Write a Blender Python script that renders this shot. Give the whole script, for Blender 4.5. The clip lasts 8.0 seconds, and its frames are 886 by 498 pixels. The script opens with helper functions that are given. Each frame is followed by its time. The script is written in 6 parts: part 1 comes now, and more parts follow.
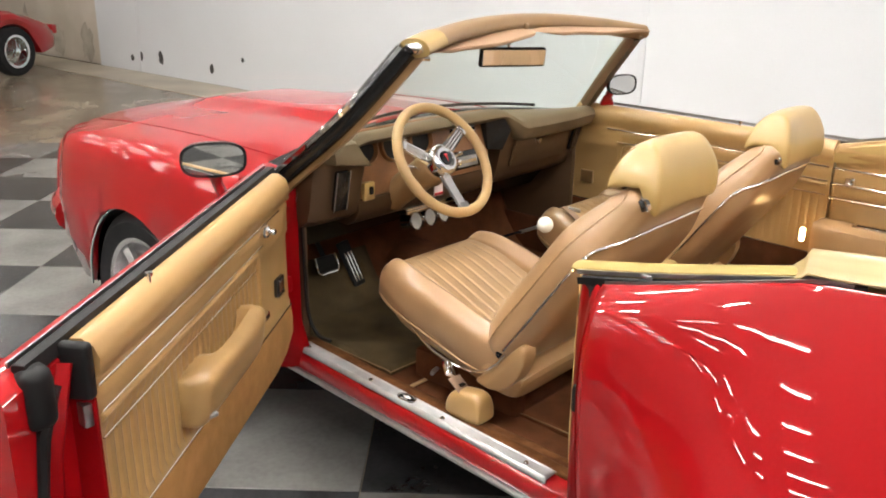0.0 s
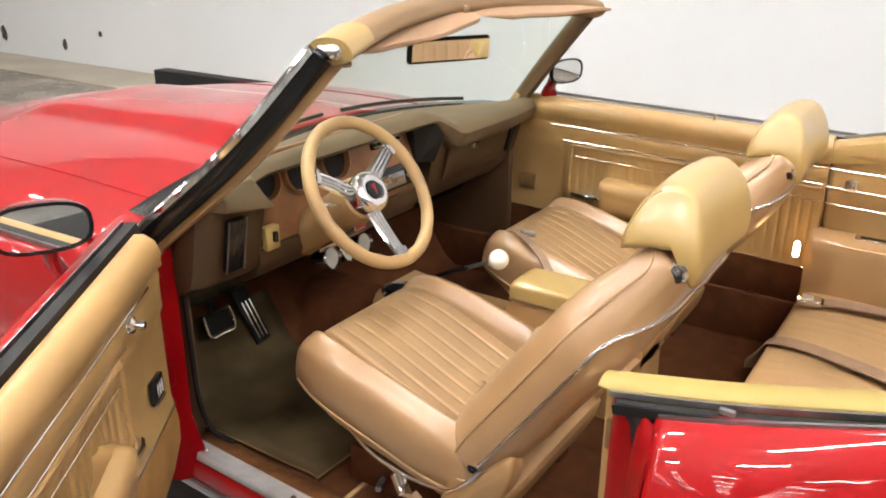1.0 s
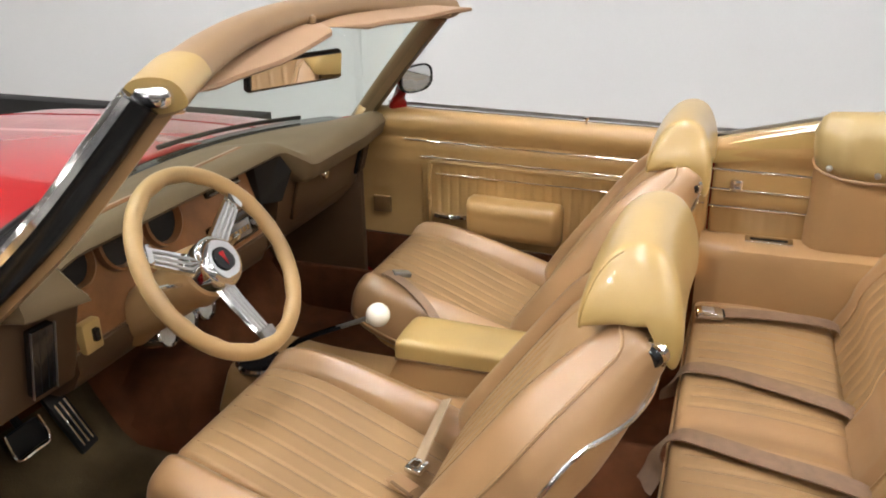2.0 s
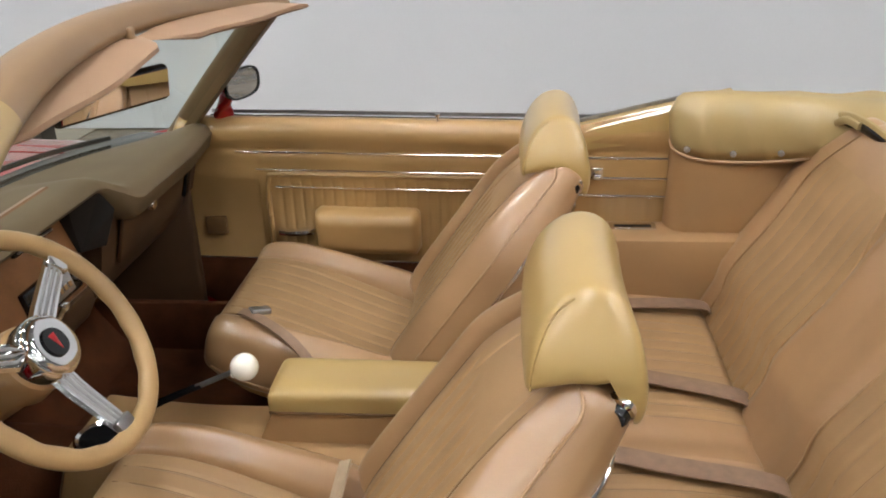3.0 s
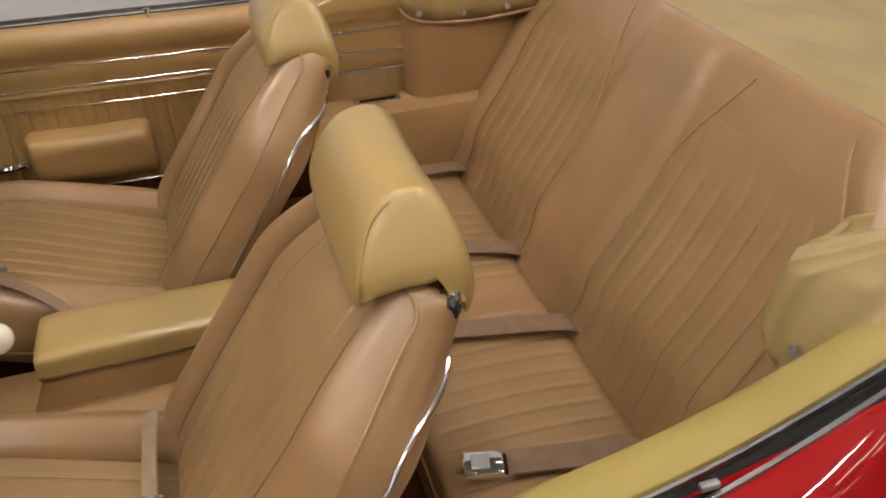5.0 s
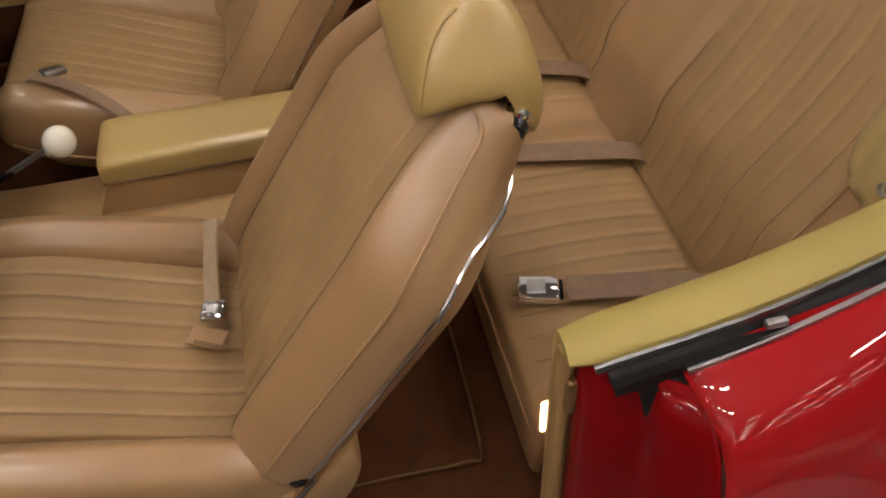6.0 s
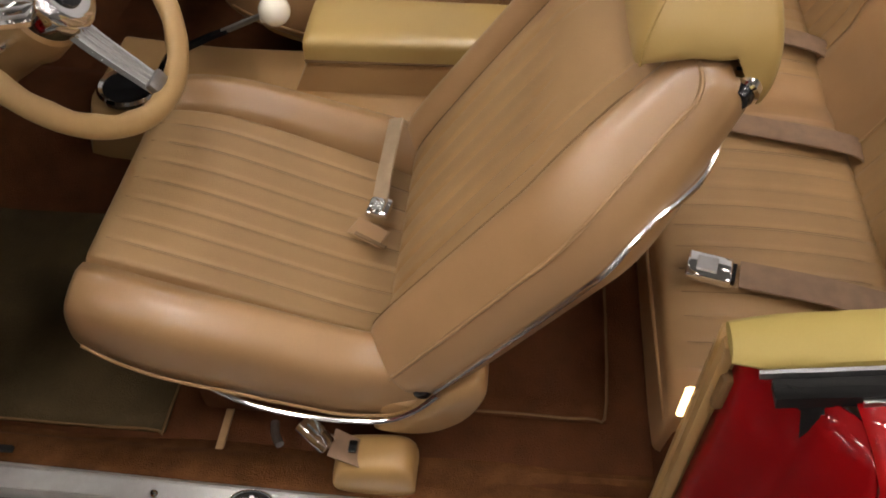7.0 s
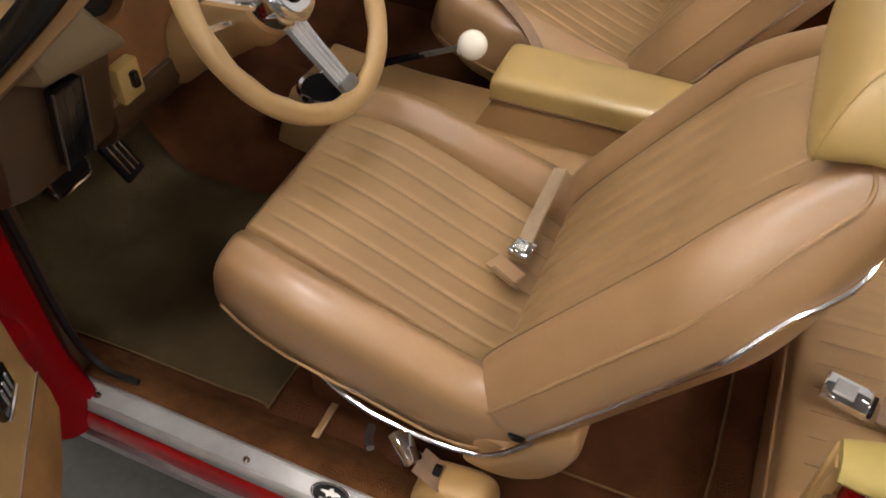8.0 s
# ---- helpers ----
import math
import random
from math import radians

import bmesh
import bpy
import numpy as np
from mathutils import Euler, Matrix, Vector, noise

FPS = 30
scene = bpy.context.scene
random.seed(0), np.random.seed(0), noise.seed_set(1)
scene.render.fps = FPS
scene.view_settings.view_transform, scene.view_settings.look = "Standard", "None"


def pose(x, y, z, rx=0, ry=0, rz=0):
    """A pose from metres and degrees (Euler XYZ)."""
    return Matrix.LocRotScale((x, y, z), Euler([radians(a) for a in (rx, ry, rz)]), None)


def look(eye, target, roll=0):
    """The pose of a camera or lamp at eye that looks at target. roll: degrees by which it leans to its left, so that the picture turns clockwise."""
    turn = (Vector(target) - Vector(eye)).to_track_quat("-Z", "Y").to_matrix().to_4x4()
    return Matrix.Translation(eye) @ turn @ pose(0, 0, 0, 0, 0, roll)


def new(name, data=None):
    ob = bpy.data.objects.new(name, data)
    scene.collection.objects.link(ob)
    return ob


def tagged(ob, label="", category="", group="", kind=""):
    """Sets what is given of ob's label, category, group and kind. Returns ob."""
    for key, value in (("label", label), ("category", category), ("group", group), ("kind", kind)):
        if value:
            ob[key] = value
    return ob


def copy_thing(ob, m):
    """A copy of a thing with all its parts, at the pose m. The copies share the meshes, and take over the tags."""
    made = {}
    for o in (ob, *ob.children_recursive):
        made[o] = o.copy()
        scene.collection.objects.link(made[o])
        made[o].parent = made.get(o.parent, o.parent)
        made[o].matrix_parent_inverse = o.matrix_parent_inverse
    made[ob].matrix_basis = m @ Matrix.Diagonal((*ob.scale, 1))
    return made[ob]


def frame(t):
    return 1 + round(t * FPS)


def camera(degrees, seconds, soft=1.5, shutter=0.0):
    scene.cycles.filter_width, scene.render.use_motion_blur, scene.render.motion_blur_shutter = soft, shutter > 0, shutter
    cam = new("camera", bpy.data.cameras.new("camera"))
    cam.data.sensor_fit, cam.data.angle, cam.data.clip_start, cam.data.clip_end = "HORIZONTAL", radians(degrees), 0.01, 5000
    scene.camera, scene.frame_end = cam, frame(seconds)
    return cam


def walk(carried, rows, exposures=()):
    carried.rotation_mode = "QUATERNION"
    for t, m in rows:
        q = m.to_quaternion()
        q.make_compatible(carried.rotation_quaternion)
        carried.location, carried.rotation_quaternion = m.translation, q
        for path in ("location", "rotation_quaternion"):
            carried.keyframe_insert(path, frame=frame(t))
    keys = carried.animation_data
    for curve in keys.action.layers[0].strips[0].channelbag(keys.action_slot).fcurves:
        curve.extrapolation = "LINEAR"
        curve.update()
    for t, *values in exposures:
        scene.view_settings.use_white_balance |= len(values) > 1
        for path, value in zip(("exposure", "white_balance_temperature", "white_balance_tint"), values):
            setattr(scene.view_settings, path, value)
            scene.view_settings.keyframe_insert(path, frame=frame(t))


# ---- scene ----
cam = camera(56.2, 8.0, soft=1.9)
PATH = [
    (0, (-2.078, -0.843, 1.44), (-0.662, 0.419, 0.807), 1.0),
    (0.5, (-1.872, -0.594, 1.449), (-0.406, 0.592, 0.781), 0.9),
    (1, (-1.677, -0.362, 1.459), (-0.121, 0.669, 0.742), 0.4),
    (1.5, (-1.526, -0.168, 1.468), (0.141, 0.646, 0.722), -0.1),
    (1.7, (-1.481, -0.128, 1.465), (0.22, 0.617, 0.722), -0.4),
    (3, (-1.245, 0.097, 1.489), (0.574, 0.276, 0.679), -1.7),
    (3.5, (-1.212, 0.142, 1.498), (0.607, 0.119, 0.666), -1.8),
    (4, (-1.195, 0.166, 1.507), (0.594, -0.07, 0.644), -2.1),
    (4.2, (-1.191, 0.169, 1.503), (0.573, -0.139, 0.614), -2.1),
    (5.3, (-1.162, 0.178, 1.506), (0.368, -0.253, 0.297), -3.6),
    (5.5, (-1.156, 0.176, 1.5), (0.325, -0.216, 0.216), -3.8),
    (6, (-1.147, 0.178, 1.477), (0.24, -0.05, 0.055), -4.0),
    (6.5, (-1.13, 0.189, 1.469), (0.186, 0.142, -0.037), -3.5),
    (7, (-1.121, 0.194, 1.463), (0.161, 0.346, -0.065), -1.9),
    (7.5, (-1.123, 0.19, 1.457), (0.15, 0.507, -0.052), -0.2),
    (8, (-1.148, 0.169, 1.458), (0.146, 0.692, 0.025), 1.1),
]
EXPOSURES = [(0, 0.08, 6500, 10), (1.0, 0.08, 6500, 10), (1.7, -0.13, 6450, 10), (3.0, -0.63, 6150, 10), (4.2, -0.89, 6250, 10),
             (5.3, -1.17, 7050, 14), (6.0, -1.24, 7030, 14), (6.5, -1.19, 7000, 14), (8, -0.82, 6750, 13)]
walk(cam, [(t, look(eye, target, roll)) for t, eye, target, roll in PATH], EXPOSURES)

# ---- light of the hall: dark grey ceiling, rows of fluorescent fixtures ----
world = bpy.data.worlds.new("hall_air")
scene.world = world
world.use_nodes = True
world.node_tree.nodes["Background"].inputs[0].default_value = (0.9, 0.95, 1.0, 1)
world.node_tree.nodes["Background"].inputs[1].default_value = 0.015
TUBE_POWER = 205.0
CEILING = 4.6


# ---- materials ----
def mat(name, color, rough=0.5, metal=0.0, var=0.12, scale=6.0, bump=0.0, bscale=200.0, coat=0.0, coatr=0.03,
        rvar=0.0, spec=0.5, bdist=0.0004, second=None, mixscale=3.0, emission=None, sheen=0.0):
    """A surface with broad mottling, fine grain, and relief."""
    m = bpy.data.materials.new(name)
    m.use_nodes = True
    t = m.node_tree
    b = t.nodes["Principled BSDF"]
    b.inputs["Roughness"].default_value = rough
    b.inputs["Metallic"].default_value = metal
    b.inputs["Coat Weight"].default_value = coat
    b.inputs["Coat Roughness"].default_value = coatr
    b.inputs["Specular IOR Level"].default_value = spec
    if sheen:
        b.inputs["Sheen Weight"].default_value = sheen
    co = t.nodes.new("ShaderNodeTexCoord")
    n1 = t.nodes.new("ShaderNodeTexNoise")
    n1.inputs["Scale"].default_value = scale
    n1.inputs["Detail"].default_value = 6
    t.links.new(co.outputs["Object"], n1.inputs["Vector"])
    n2 = t.nodes.new("ShaderNodeTexNoise")
    n2.inputs["Scale"].default_value = bscale
    n2.inputs["Detail"].default_value = 3
    t.links.new(co.outputs["Object"], n2.inputs["Vector"])
    mix = t.nodes.new("ShaderNodeMix")
    mix.data_type = "RGBA"
    c2 = second or tuple(c * (1 - var * 1.6) for c in color)
    c1 = color if second else tuple(min(1, c * (1 + var)) for c in color)
    mix.inputs["A"].default_value = (*c1, 1)
    mix.inputs["B"].default_value = (*c2, 1)
    ramp = t.nodes.new("ShaderNodeMapRange")
    ramp.inputs["From Min"].default_value, ramp.inputs["From Max"].default_value = 0.32, 0.68
    add = t.nodes.new("ShaderNodeMath")
    add.operation = "MULTIPLY_ADD"
    add.inputs[1].default_value = 0.25
    t.links.new(n2.outputs["Fac"], add.inputs[0])
    sub = t.nodes.new("ShaderNodeMath")
    sub.operation = "SUBTRACT"
    sub.inputs[1].default_value = 0.125
    t.links.new(n1.outputs["Fac"], sub.inputs[0])
    t.links.new(sub.outputs[0], add.inputs[2])
    t.links.new(add.outputs[0], ramp.inputs["Value"])
    t.links.new(ramp.outputs[0], mix.inputs["Factor"])
    t.links.new(mix.outputs["Result"], b.inputs["Base Color"])
    if rvar:
        rr = t.nodes.new("ShaderNodeMapRange")
        rr.inputs["To Min"].default_value, rr.inputs["To Max"].default_value = max(0.02, rough - rvar), rough + rvar
        t.links.new(n1.outputs["Fac"], rr.inputs["Value"])
        t.links.new(rr.outputs[0], b.inputs["Roughness"])
    if bump:
        bp = t.nodes.new("ShaderNodeBump")
        bp.inputs["Strength"].default_value = bump
        bp.inputs["Distance"].default_value = bdist
        t.links.new(n2.outputs["Fac"], bp.inputs["Height"])
        t.links.new(bp.outputs["Normal"], b.inputs["Normal"])
    if emission:
        b.inputs["Emission Color"].default_value = (*emission[:3], 1)
        b.inputs["Emission Strength"].default_value = emission[3]
    return m


VINYL = mat("tan_vinyl", (0.35, 0.205, 0.09), 0.40, var=0.07, scale=5, bump=0.12, bscale=700, rvar=0.08, coat=0.35, coatr=0.2)
VINYL_SEAT = mat("seat_vinyl", (0.335, 0.197, 0.096), 0.33, var=0.06, scale=7, bump=0.15, bscale=600, rvar=0.09, coat=0.5, coatr=0.22)
VINYL_INSERT = mat("seat_insert_vinyl", (0.315, 0.191, 0.087), 0.5, var=0.06, scale=9, bump=0.5, bscale=420, bdist=0.0006, rvar=0.06, coat=0.12, coatr=0.35)
VINYL_GOLD = mat("golden_vinyl", (0.405, 0.275, 0.10), 0.36, var=0.03, scale=5, bump=0.08, bscale=700, rvar=0.06, coat=0.55, coatr=0.15)
VINYL_DOOR = mat("door_vinyl", (0.385, 0.235, 0.092), 0.36, var=0.07, scale=5, bump=0.12, bscale=700, rvar=0.07, coat=0.15, coatr=0.25)
VINYL_BOOT = mat("boot_vinyl", (0.36, 0.262, 0.11), 0.48, var=0.08, scale=4, bump=0.2, bscale=500, rvar=0.08, coat=0.4, coatr=0.2)
# header and far pillar: tan vinyl darkened in colour to stand for shade
HEADER_SHADED = mat("header_vinyl_shaded", (0.225, 0.135, 0.062), 0.45, var=0.08, scale=6, bump=0.15, bscale=600, coat=0.2, coatr=0.3)
PILLAR_SHADED = mat("pillar_vinyl_shaded", (0.12, 0.078, 0.034), 0.42, var=0.1, scale=6, bump=0.15, bscale=600, coat=0.2, coatr=0.3)
VISOR = mat("visor_vinyl", (0.315, 0.195, 0.115), 0.55, var=0.05, scale=6, bump=0.15, bscale=600)
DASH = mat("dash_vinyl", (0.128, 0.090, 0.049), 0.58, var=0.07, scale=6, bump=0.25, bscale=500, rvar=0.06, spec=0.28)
# brown plastic, darkened further to hold the shade below the pad
DASH_LOW_SHADED = mat("dash_plastic_shaded", (0.062, 0.032, 0.014), 0.5, var=0.08, scale=6, bump=0.15, bscale=500)
BEZEL = mat("cluster_bezel", (0.22, 0.10, 0.04), 0.32, var=0.15, scale=14, bump=0.06, bscale=300)
CARPET = mat("rust_carpet", (0.095, 0.034, 0.014), 0.95, var=0.14, scale=18, bdist=0.003, bump=1.0, bscale=420, spec=0.1)
CARPET_TAN = mat("tan_carpet", (0.39, 0.205, 0.072), 0.95, var=0.08, scale=25, bdist=0.003, bump=1.0, bscale=420, spec=0.1)
CARPET_SILL = mat("sill_carpet", (0.135, 0.055, 0.020), 0.95, var=0.2, scale=30, bdist=0.003, bump=1.0, bscale=420, spec=0.1)
MATRUG = mat("floor_mat", (0.07, 0.048, 0.022), 0.9, var=0.25, scale=9, bdist=0.003, bump=0.8, bscale=380, spec=0.2)
PIPING = mat("piping_vinyl", (0.365, 0.222, 0.11), 0.42, var=0.05, scale=20)
SEAM = mat("seam_thread", (0.17, 0.098, 0.043), 0.6, var=0.1, scale=30)
STITCH = mat("seam_dark", (0.16, 0.085, 0.03), 0.6, var=0.1, scale=30)
BELT_PALE = mat("pale_webbing", (0.40, 0.30, 0.20), 0.6, var=0.08, scale=40, bump=0.5, bscale=900)
BELT = mat("belt_webbing", (0.225, 0.142, 0.09), 0.6, var=0.1, scale=40, bump=0.5, bscale=900)
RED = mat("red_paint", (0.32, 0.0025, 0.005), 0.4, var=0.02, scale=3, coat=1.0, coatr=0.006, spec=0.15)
# body red darkened: shade of jambs and shut faces put into the colour
RED_SHADED = mat("red_paint_shaded", (0.19, 0.0015, 0.003), 0.5, var=0.08, scale=8, coat=0.2, coatr=0.08, spec=0.05)
CHROME = mat("chrome", (0.88, 0.88, 0.89), 0.08, 1.0, var=0.03, scale=10, rvar=0.03)
CHROME_TRIM = mat("worn_chrome_trim", (0.80, 0.80, 0.81), 0.2, 1.0, var=0.05, scale=25, rvar=0.08)
BRUSHED = mat("brushed_aluminium", (0.56, 0.56, 0.57), 0.46, 1.0, var=0.08, scale=18, bump=0.15, bscale=160, rvar=0.1)
SILL = mat("sill_aluminium", (0.54, 0.54, 0.545), 0.48, 0.65, var=0.06, scale=30, bump=0.2, bscale=180, rvar=0.12)
RAIL = mat("rail_vinyl", (0.325, 0.245, 0.075), 0.55, var=0.05, scale=6, bump=0.12, bscale=600, spec=0.35)
STEEL = mat("dull_steel", (0.36, 0.36, 0.37), 0.35, 1.0, var=0.1, scale=30)
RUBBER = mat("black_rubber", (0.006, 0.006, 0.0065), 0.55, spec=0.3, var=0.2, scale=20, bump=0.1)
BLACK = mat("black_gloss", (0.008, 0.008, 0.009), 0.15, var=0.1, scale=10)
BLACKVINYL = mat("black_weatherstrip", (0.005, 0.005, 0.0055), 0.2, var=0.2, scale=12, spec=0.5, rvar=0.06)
IVORY = mat("ivory_ball", (0.80, 0.76, 0.66), 0.22, var=0.03, scale=12, coat=0.5)
DIAL = mat("white_dial", (0.62, 0.62, 0.58), 0.35, var=0.05, scale=50)
WHITE = mat("white_tag", (0.75, 0.7, 0.68), 0.5, var=0.04)
REDTAG = mat("red_tag", (0.55, 0.02, 0.03), 0.5, var=0.04)
WALL = mat("white_wall", (0.675, 0.69, 0.715), 0.8, var=0.02, scale=0.7, bump=0.1, bscale=60)
WALL_OLD = mat("stained_wall", (0.62, 0.56, 0.48), 0.85, var=0.08, scale=1.2, second=(0.50, 0.44, 0.36), bump=0.1, bscale=40)
# for unseen walls that close the hall, grey so they bounce less light
WALL_GREY = mat("grey_wall", (0.24, 0.24, 0.235), 0.8, var=0.05, scale=0.7)
SCUFF = mat("dark_scuff", (0.05, 0.045, 0.045), 0.8, var=0.3, scale=40)
# unseen ceiling, kept dark to lower the fill light
CEIL = mat("ceiling_paint", (0.22, 0.22, 0.215), 0.85, var=0.03, scale=1.0)
TILE_LIGHT = mat("grey_tile", (0.16, 0.158, 0.15), 0.22, var=0.20, scale=2.6, bump=0.03, bscale=50, rvar=0.1)
TILE_DARK = mat("black_tile", (0.038, 0.038, 0.04), 0.2, var=0.25, scale=3.0, bump=0.03, bscale=50, rvar=0.08)
CONCRETE = mat("stained_concrete", (0.28, 0.235, 0.175), 0.24, var=0.2, scale=1.7, second=(0.12, 0.09, 0.058), bump=0.05, bscale=30, rvar=0.1)
CONCRETE_EDGE = mat("pale_concrete", (0.42, 0.37, 0.29), 0.4, var=0.12, scale=1.5, bump=0.05, bscale=30)
TYRE = mat("tyre_rubber", (0.014, 0.014, 0.015), 0.7, spec=0.25, var=0.2, scale=20, bump=0.3, bscale=120)
WHEEL_ALLOY = mat("wheel_alloy", (0.75, 0.75, 0.76), 0.25, 1.0, var=0.1, scale=30)
PLINTH = mat("black_plinth", (0.008, 0.008, 0.009), 0.7, var=0.2, scale=5)
TUBE_DIM = mat("lit_tube_far", (1, 1, 1), 0.5, emission=(1.0, 0.96, 0.90, TUBE_POWER * 0.22))
TUBE = mat("lit_tube", (1, 1, 1), 0.5, emission=(1.0, 0.96, 0.90, TUBE_POWER))
RED.node_tree.nodes["Principled BSDF"].inputs["Coat IOR"].default_value = 1.6
MIRROR = mat("mirror_silver", (0.86, 0.87, 0.87), 0.015, 1.0, var=0.0)


def glass_material():
    m = bpy.data.materials.new("tinted_glass")
    m.use_nodes = True
    t = m.node_tree
    for n in list(t.nodes):
        if n.type == "BSDF_PRINCIPLED":
            t.nodes.remove(n)
    out = t.nodes["Material Output"]
    tr = t.nodes.new("ShaderNodeBsdfTransparent")
    tr.inputs[0].default_value = (0.86, 0.93, 0.90, 1)
    gl = t.nodes.new("ShaderNodeBsdfGlossy")
    gl.inputs["Roughness"].default_value = 0.02
    lw = t.nodes.new("ShaderNodeLayerWeight")
    pw = t.nodes.new("ShaderNodeMath")
    pw.operation = "POWER"
    pw.inputs[1].default_value = 4.0
    t.links.new(lw.outputs["Facing"], pw.inputs[0])
    fr = t.nodes.new("ShaderNodeMath")
    fr.operation = "MULTIPLY_ADD"
    fr.inputs[1].default_value, fr.inputs[2].default_value = 0.6, 0.03
    t.links.new(pw.outputs[0], fr.inputs[0])
    mx = t.nodes.new("ShaderNodeMixShader")
    t.links.new(fr.outputs[0], mx.inputs[0])
    t.links.new(tr.outputs[0], mx.inputs[1])
    t.links.new(gl.outputs[0], mx.inputs[2])
    t.links.new(mx.outputs[0], out.inputs[0])
    return m


GLASS = glass_material()


# ---- mesh helpers ----
def part(name, bm, material, parent=None, label="", sharp=35, kind="", category="", group=""):
    """Links a bmesh as one mesh object under a thing or a part."""
    me = bpy.data.meshes.new(name)
    bmesh.ops.recalc_face_normals(bm, faces=bm.faces)
    bm.to_mesh(me)
    bm.free()
    me.materials.append(material)
    for p in me.polygons:
        p.use_smooth = True
    me.set_sharp_from_angle(angle=radians(sharp))
    ob = new(name, me)
    ob.parent = parent
    tagged(ob, label=label, kind=kind, category=category, group=group)
    return ob


def thing(name, place, label, category, group="", kind=""):
    ob = new(name)
    ob.empty_display_size = 0.1
    ob.location = place
    tagged(ob, label=label, category=category, group=group, kind=kind)
    return ob


def box(bm, c, s, bevel=0.0, seg=2, m=None):
    r = bmesh.ops.create_cube(bm, size=1.0)
    vs = r["verts"]
    bmesh.ops.scale(bm, vec=s, verts=vs)
    if bevel:
        es = list({e for v in vs for e in v.link_edges})
        g = bmesh.ops.bevel(bm, geom=es, offset=bevel, segments=seg, profile=0.5, affect="EDGES")
        vs = list({v for f in g["faces"] for v in f.verts} | {v for v in vs if v.is_valid})
        isl, todo = set(vs), list(vs)
        while todo:
            v = todo.pop()
            for e in v.link_edges:
                o = e.other_vert(v)
                if o not in isl:
                    isl.add(o)
                    todo.append(o)
        vs = list(isl)
    bmesh.ops.translate(bm, vec=c, verts=vs)
    if m:
        bmesh.ops.transform(bm, matrix=m, verts=vs)
    return bm


def grid(bm, rows, closed=False, caps=False, loop=False):
    """A skin over rows of points; closed joins each row's ends, loop the last row to the first."""
    vs = [[bm.verts.new(p) for p in r] for r in rows]
    n = len(rows[0])
    pairs = list(zip(vs, vs[1:])) + ([(vs[-1], vs[0])] if loop else [])
    for a, b in pairs:
        for i in range(n if closed else n - 1):
            j = (i + 1) % n
            bm.faces.new((a[i], a[j], b[j], b[i]))
    if caps:
        bm.faces.new(vs[0])
        bm.faces.new(list(reversed(vs[-1])))
    return bm


def smooth_path(pts, k=6):
    """Catmull-Rom through the points."""
    P = [Vector(p) for p in pts]
    if len(P) < 3:
        return P
    Q = [2 * P[0] - P[1], *P, 2 * P[-1] - P[-2]]
    out = []
    for i in range(1, len(Q) - 2):
        a, b, c, d = Q[i - 1:i + 3]
        for j in range(k):
            t = j / k
            out.append(0.5 * (2 * b + (c - a) * t + (2 * a - 5 * b + 4 * c - d) * t * t + (3 * b - a - 3 * c + d) * t ** 3))
    return out + [P[-1]]


def sweep(bm, path, profile, up=(0, 0, 1), caps=True, closed=True, scale=None):
    """A profile of (side, up) pairs carried along a path."""
    path = [Vector(p) for p in path]
    up = Vector(up)
    rows = []
    for i, p in enumerate(path):
        d = (path[min(i + 1, len(path) - 1)] - path[max(i - 1, 0)]).normalized()
        s = d.cross(up).normalized()
        u = s.cross(d).normalized()
        k = scale(i / (len(path) - 1)) if scale else 1
        rows.append([p + s * a * k + u * b * k for a, b in profile])
    return grid(bm, rows, closed=closed, caps=caps and closed)


def ring(r, n=10, ry=None):
    return [(r * math.cos(2 * math.pi * i / n), (ry or r) * math.sin(2 * math.pi * i / n)) for i in range(n)]


def tube(bm, path, r, n=8, k=6, up=(0, 0, 1), ry=None):
    return sweep(bm, smooth_path(path, k), ring(r, n, ry), up)


def lathe(bm, profile, m, n=32):
    """Turns (radius, height) pairs round the z axis of m."""
    rows = []
    for i in range(n):
        a = 2 * math.pi * i / n
        rows.append([m @ Vector((r * math.cos(a), r * math.sin(a), z)) for r, z in profile])
    return grid(bm, rows, loop=True)


def sstep(a, b, x):
    t = min(1, max(0, (x - a) / (b - a)))
    return t * t * (3 - 2 * t)


def frame_of(o, x, y):
    x, y = Vector(x).normalized(), Vector(y).normalized()
    z = x.cross(y).normalized()
    y = z.cross(x)
    m = Matrix((x, y, z)).transposed().to_4x4()
    m.translation = o
    return m


def pillow(bm, m, length, width, top, bottom, nu=60, nv=36, ue=5.0, ve=9.0, top_fn=None, end=0.82):
    """A stuffed block: width(v) half width, top and bottom heights, rounded sides and ends; top_fn(u, v) adds relief."""
    rows = []
    for j in range(nv + 1):
        q = math.sin(math.pi / 2 * (2 * j / nv - 1))
        v = 0.5 + 0.5 * q
        ev = max(0.0, 1 - abs(q) ** ve) ** (1 / ve)
        w = width(v) * (end + (1 - end) * ev)
        row = []
        for i in range(nu + 1):
            u = math.sin(math.pi / 2 * (2 * i / nu - 1))
            e = max(0.0, 1 - abs(u) ** ue) ** (1 / ue)
            h = (top + (top_fn(u, v) if top_fn else 0)) * e * ev
            row.append(m @ Vector((w * u, length * v, h)))
        for i in range(1, 14):
            u = math.sin(math.pi / 2 * (1 - 2 * i / 14))
            e = max(0.0, 1 - abs(u) ** ue) ** (1 / ue)
            row.append(m @ Vector((w * u, length * v, -bottom * e * ev)))
        rows.append(row)
    grid(bm, rows, closed=True, caps=True)
    return bm


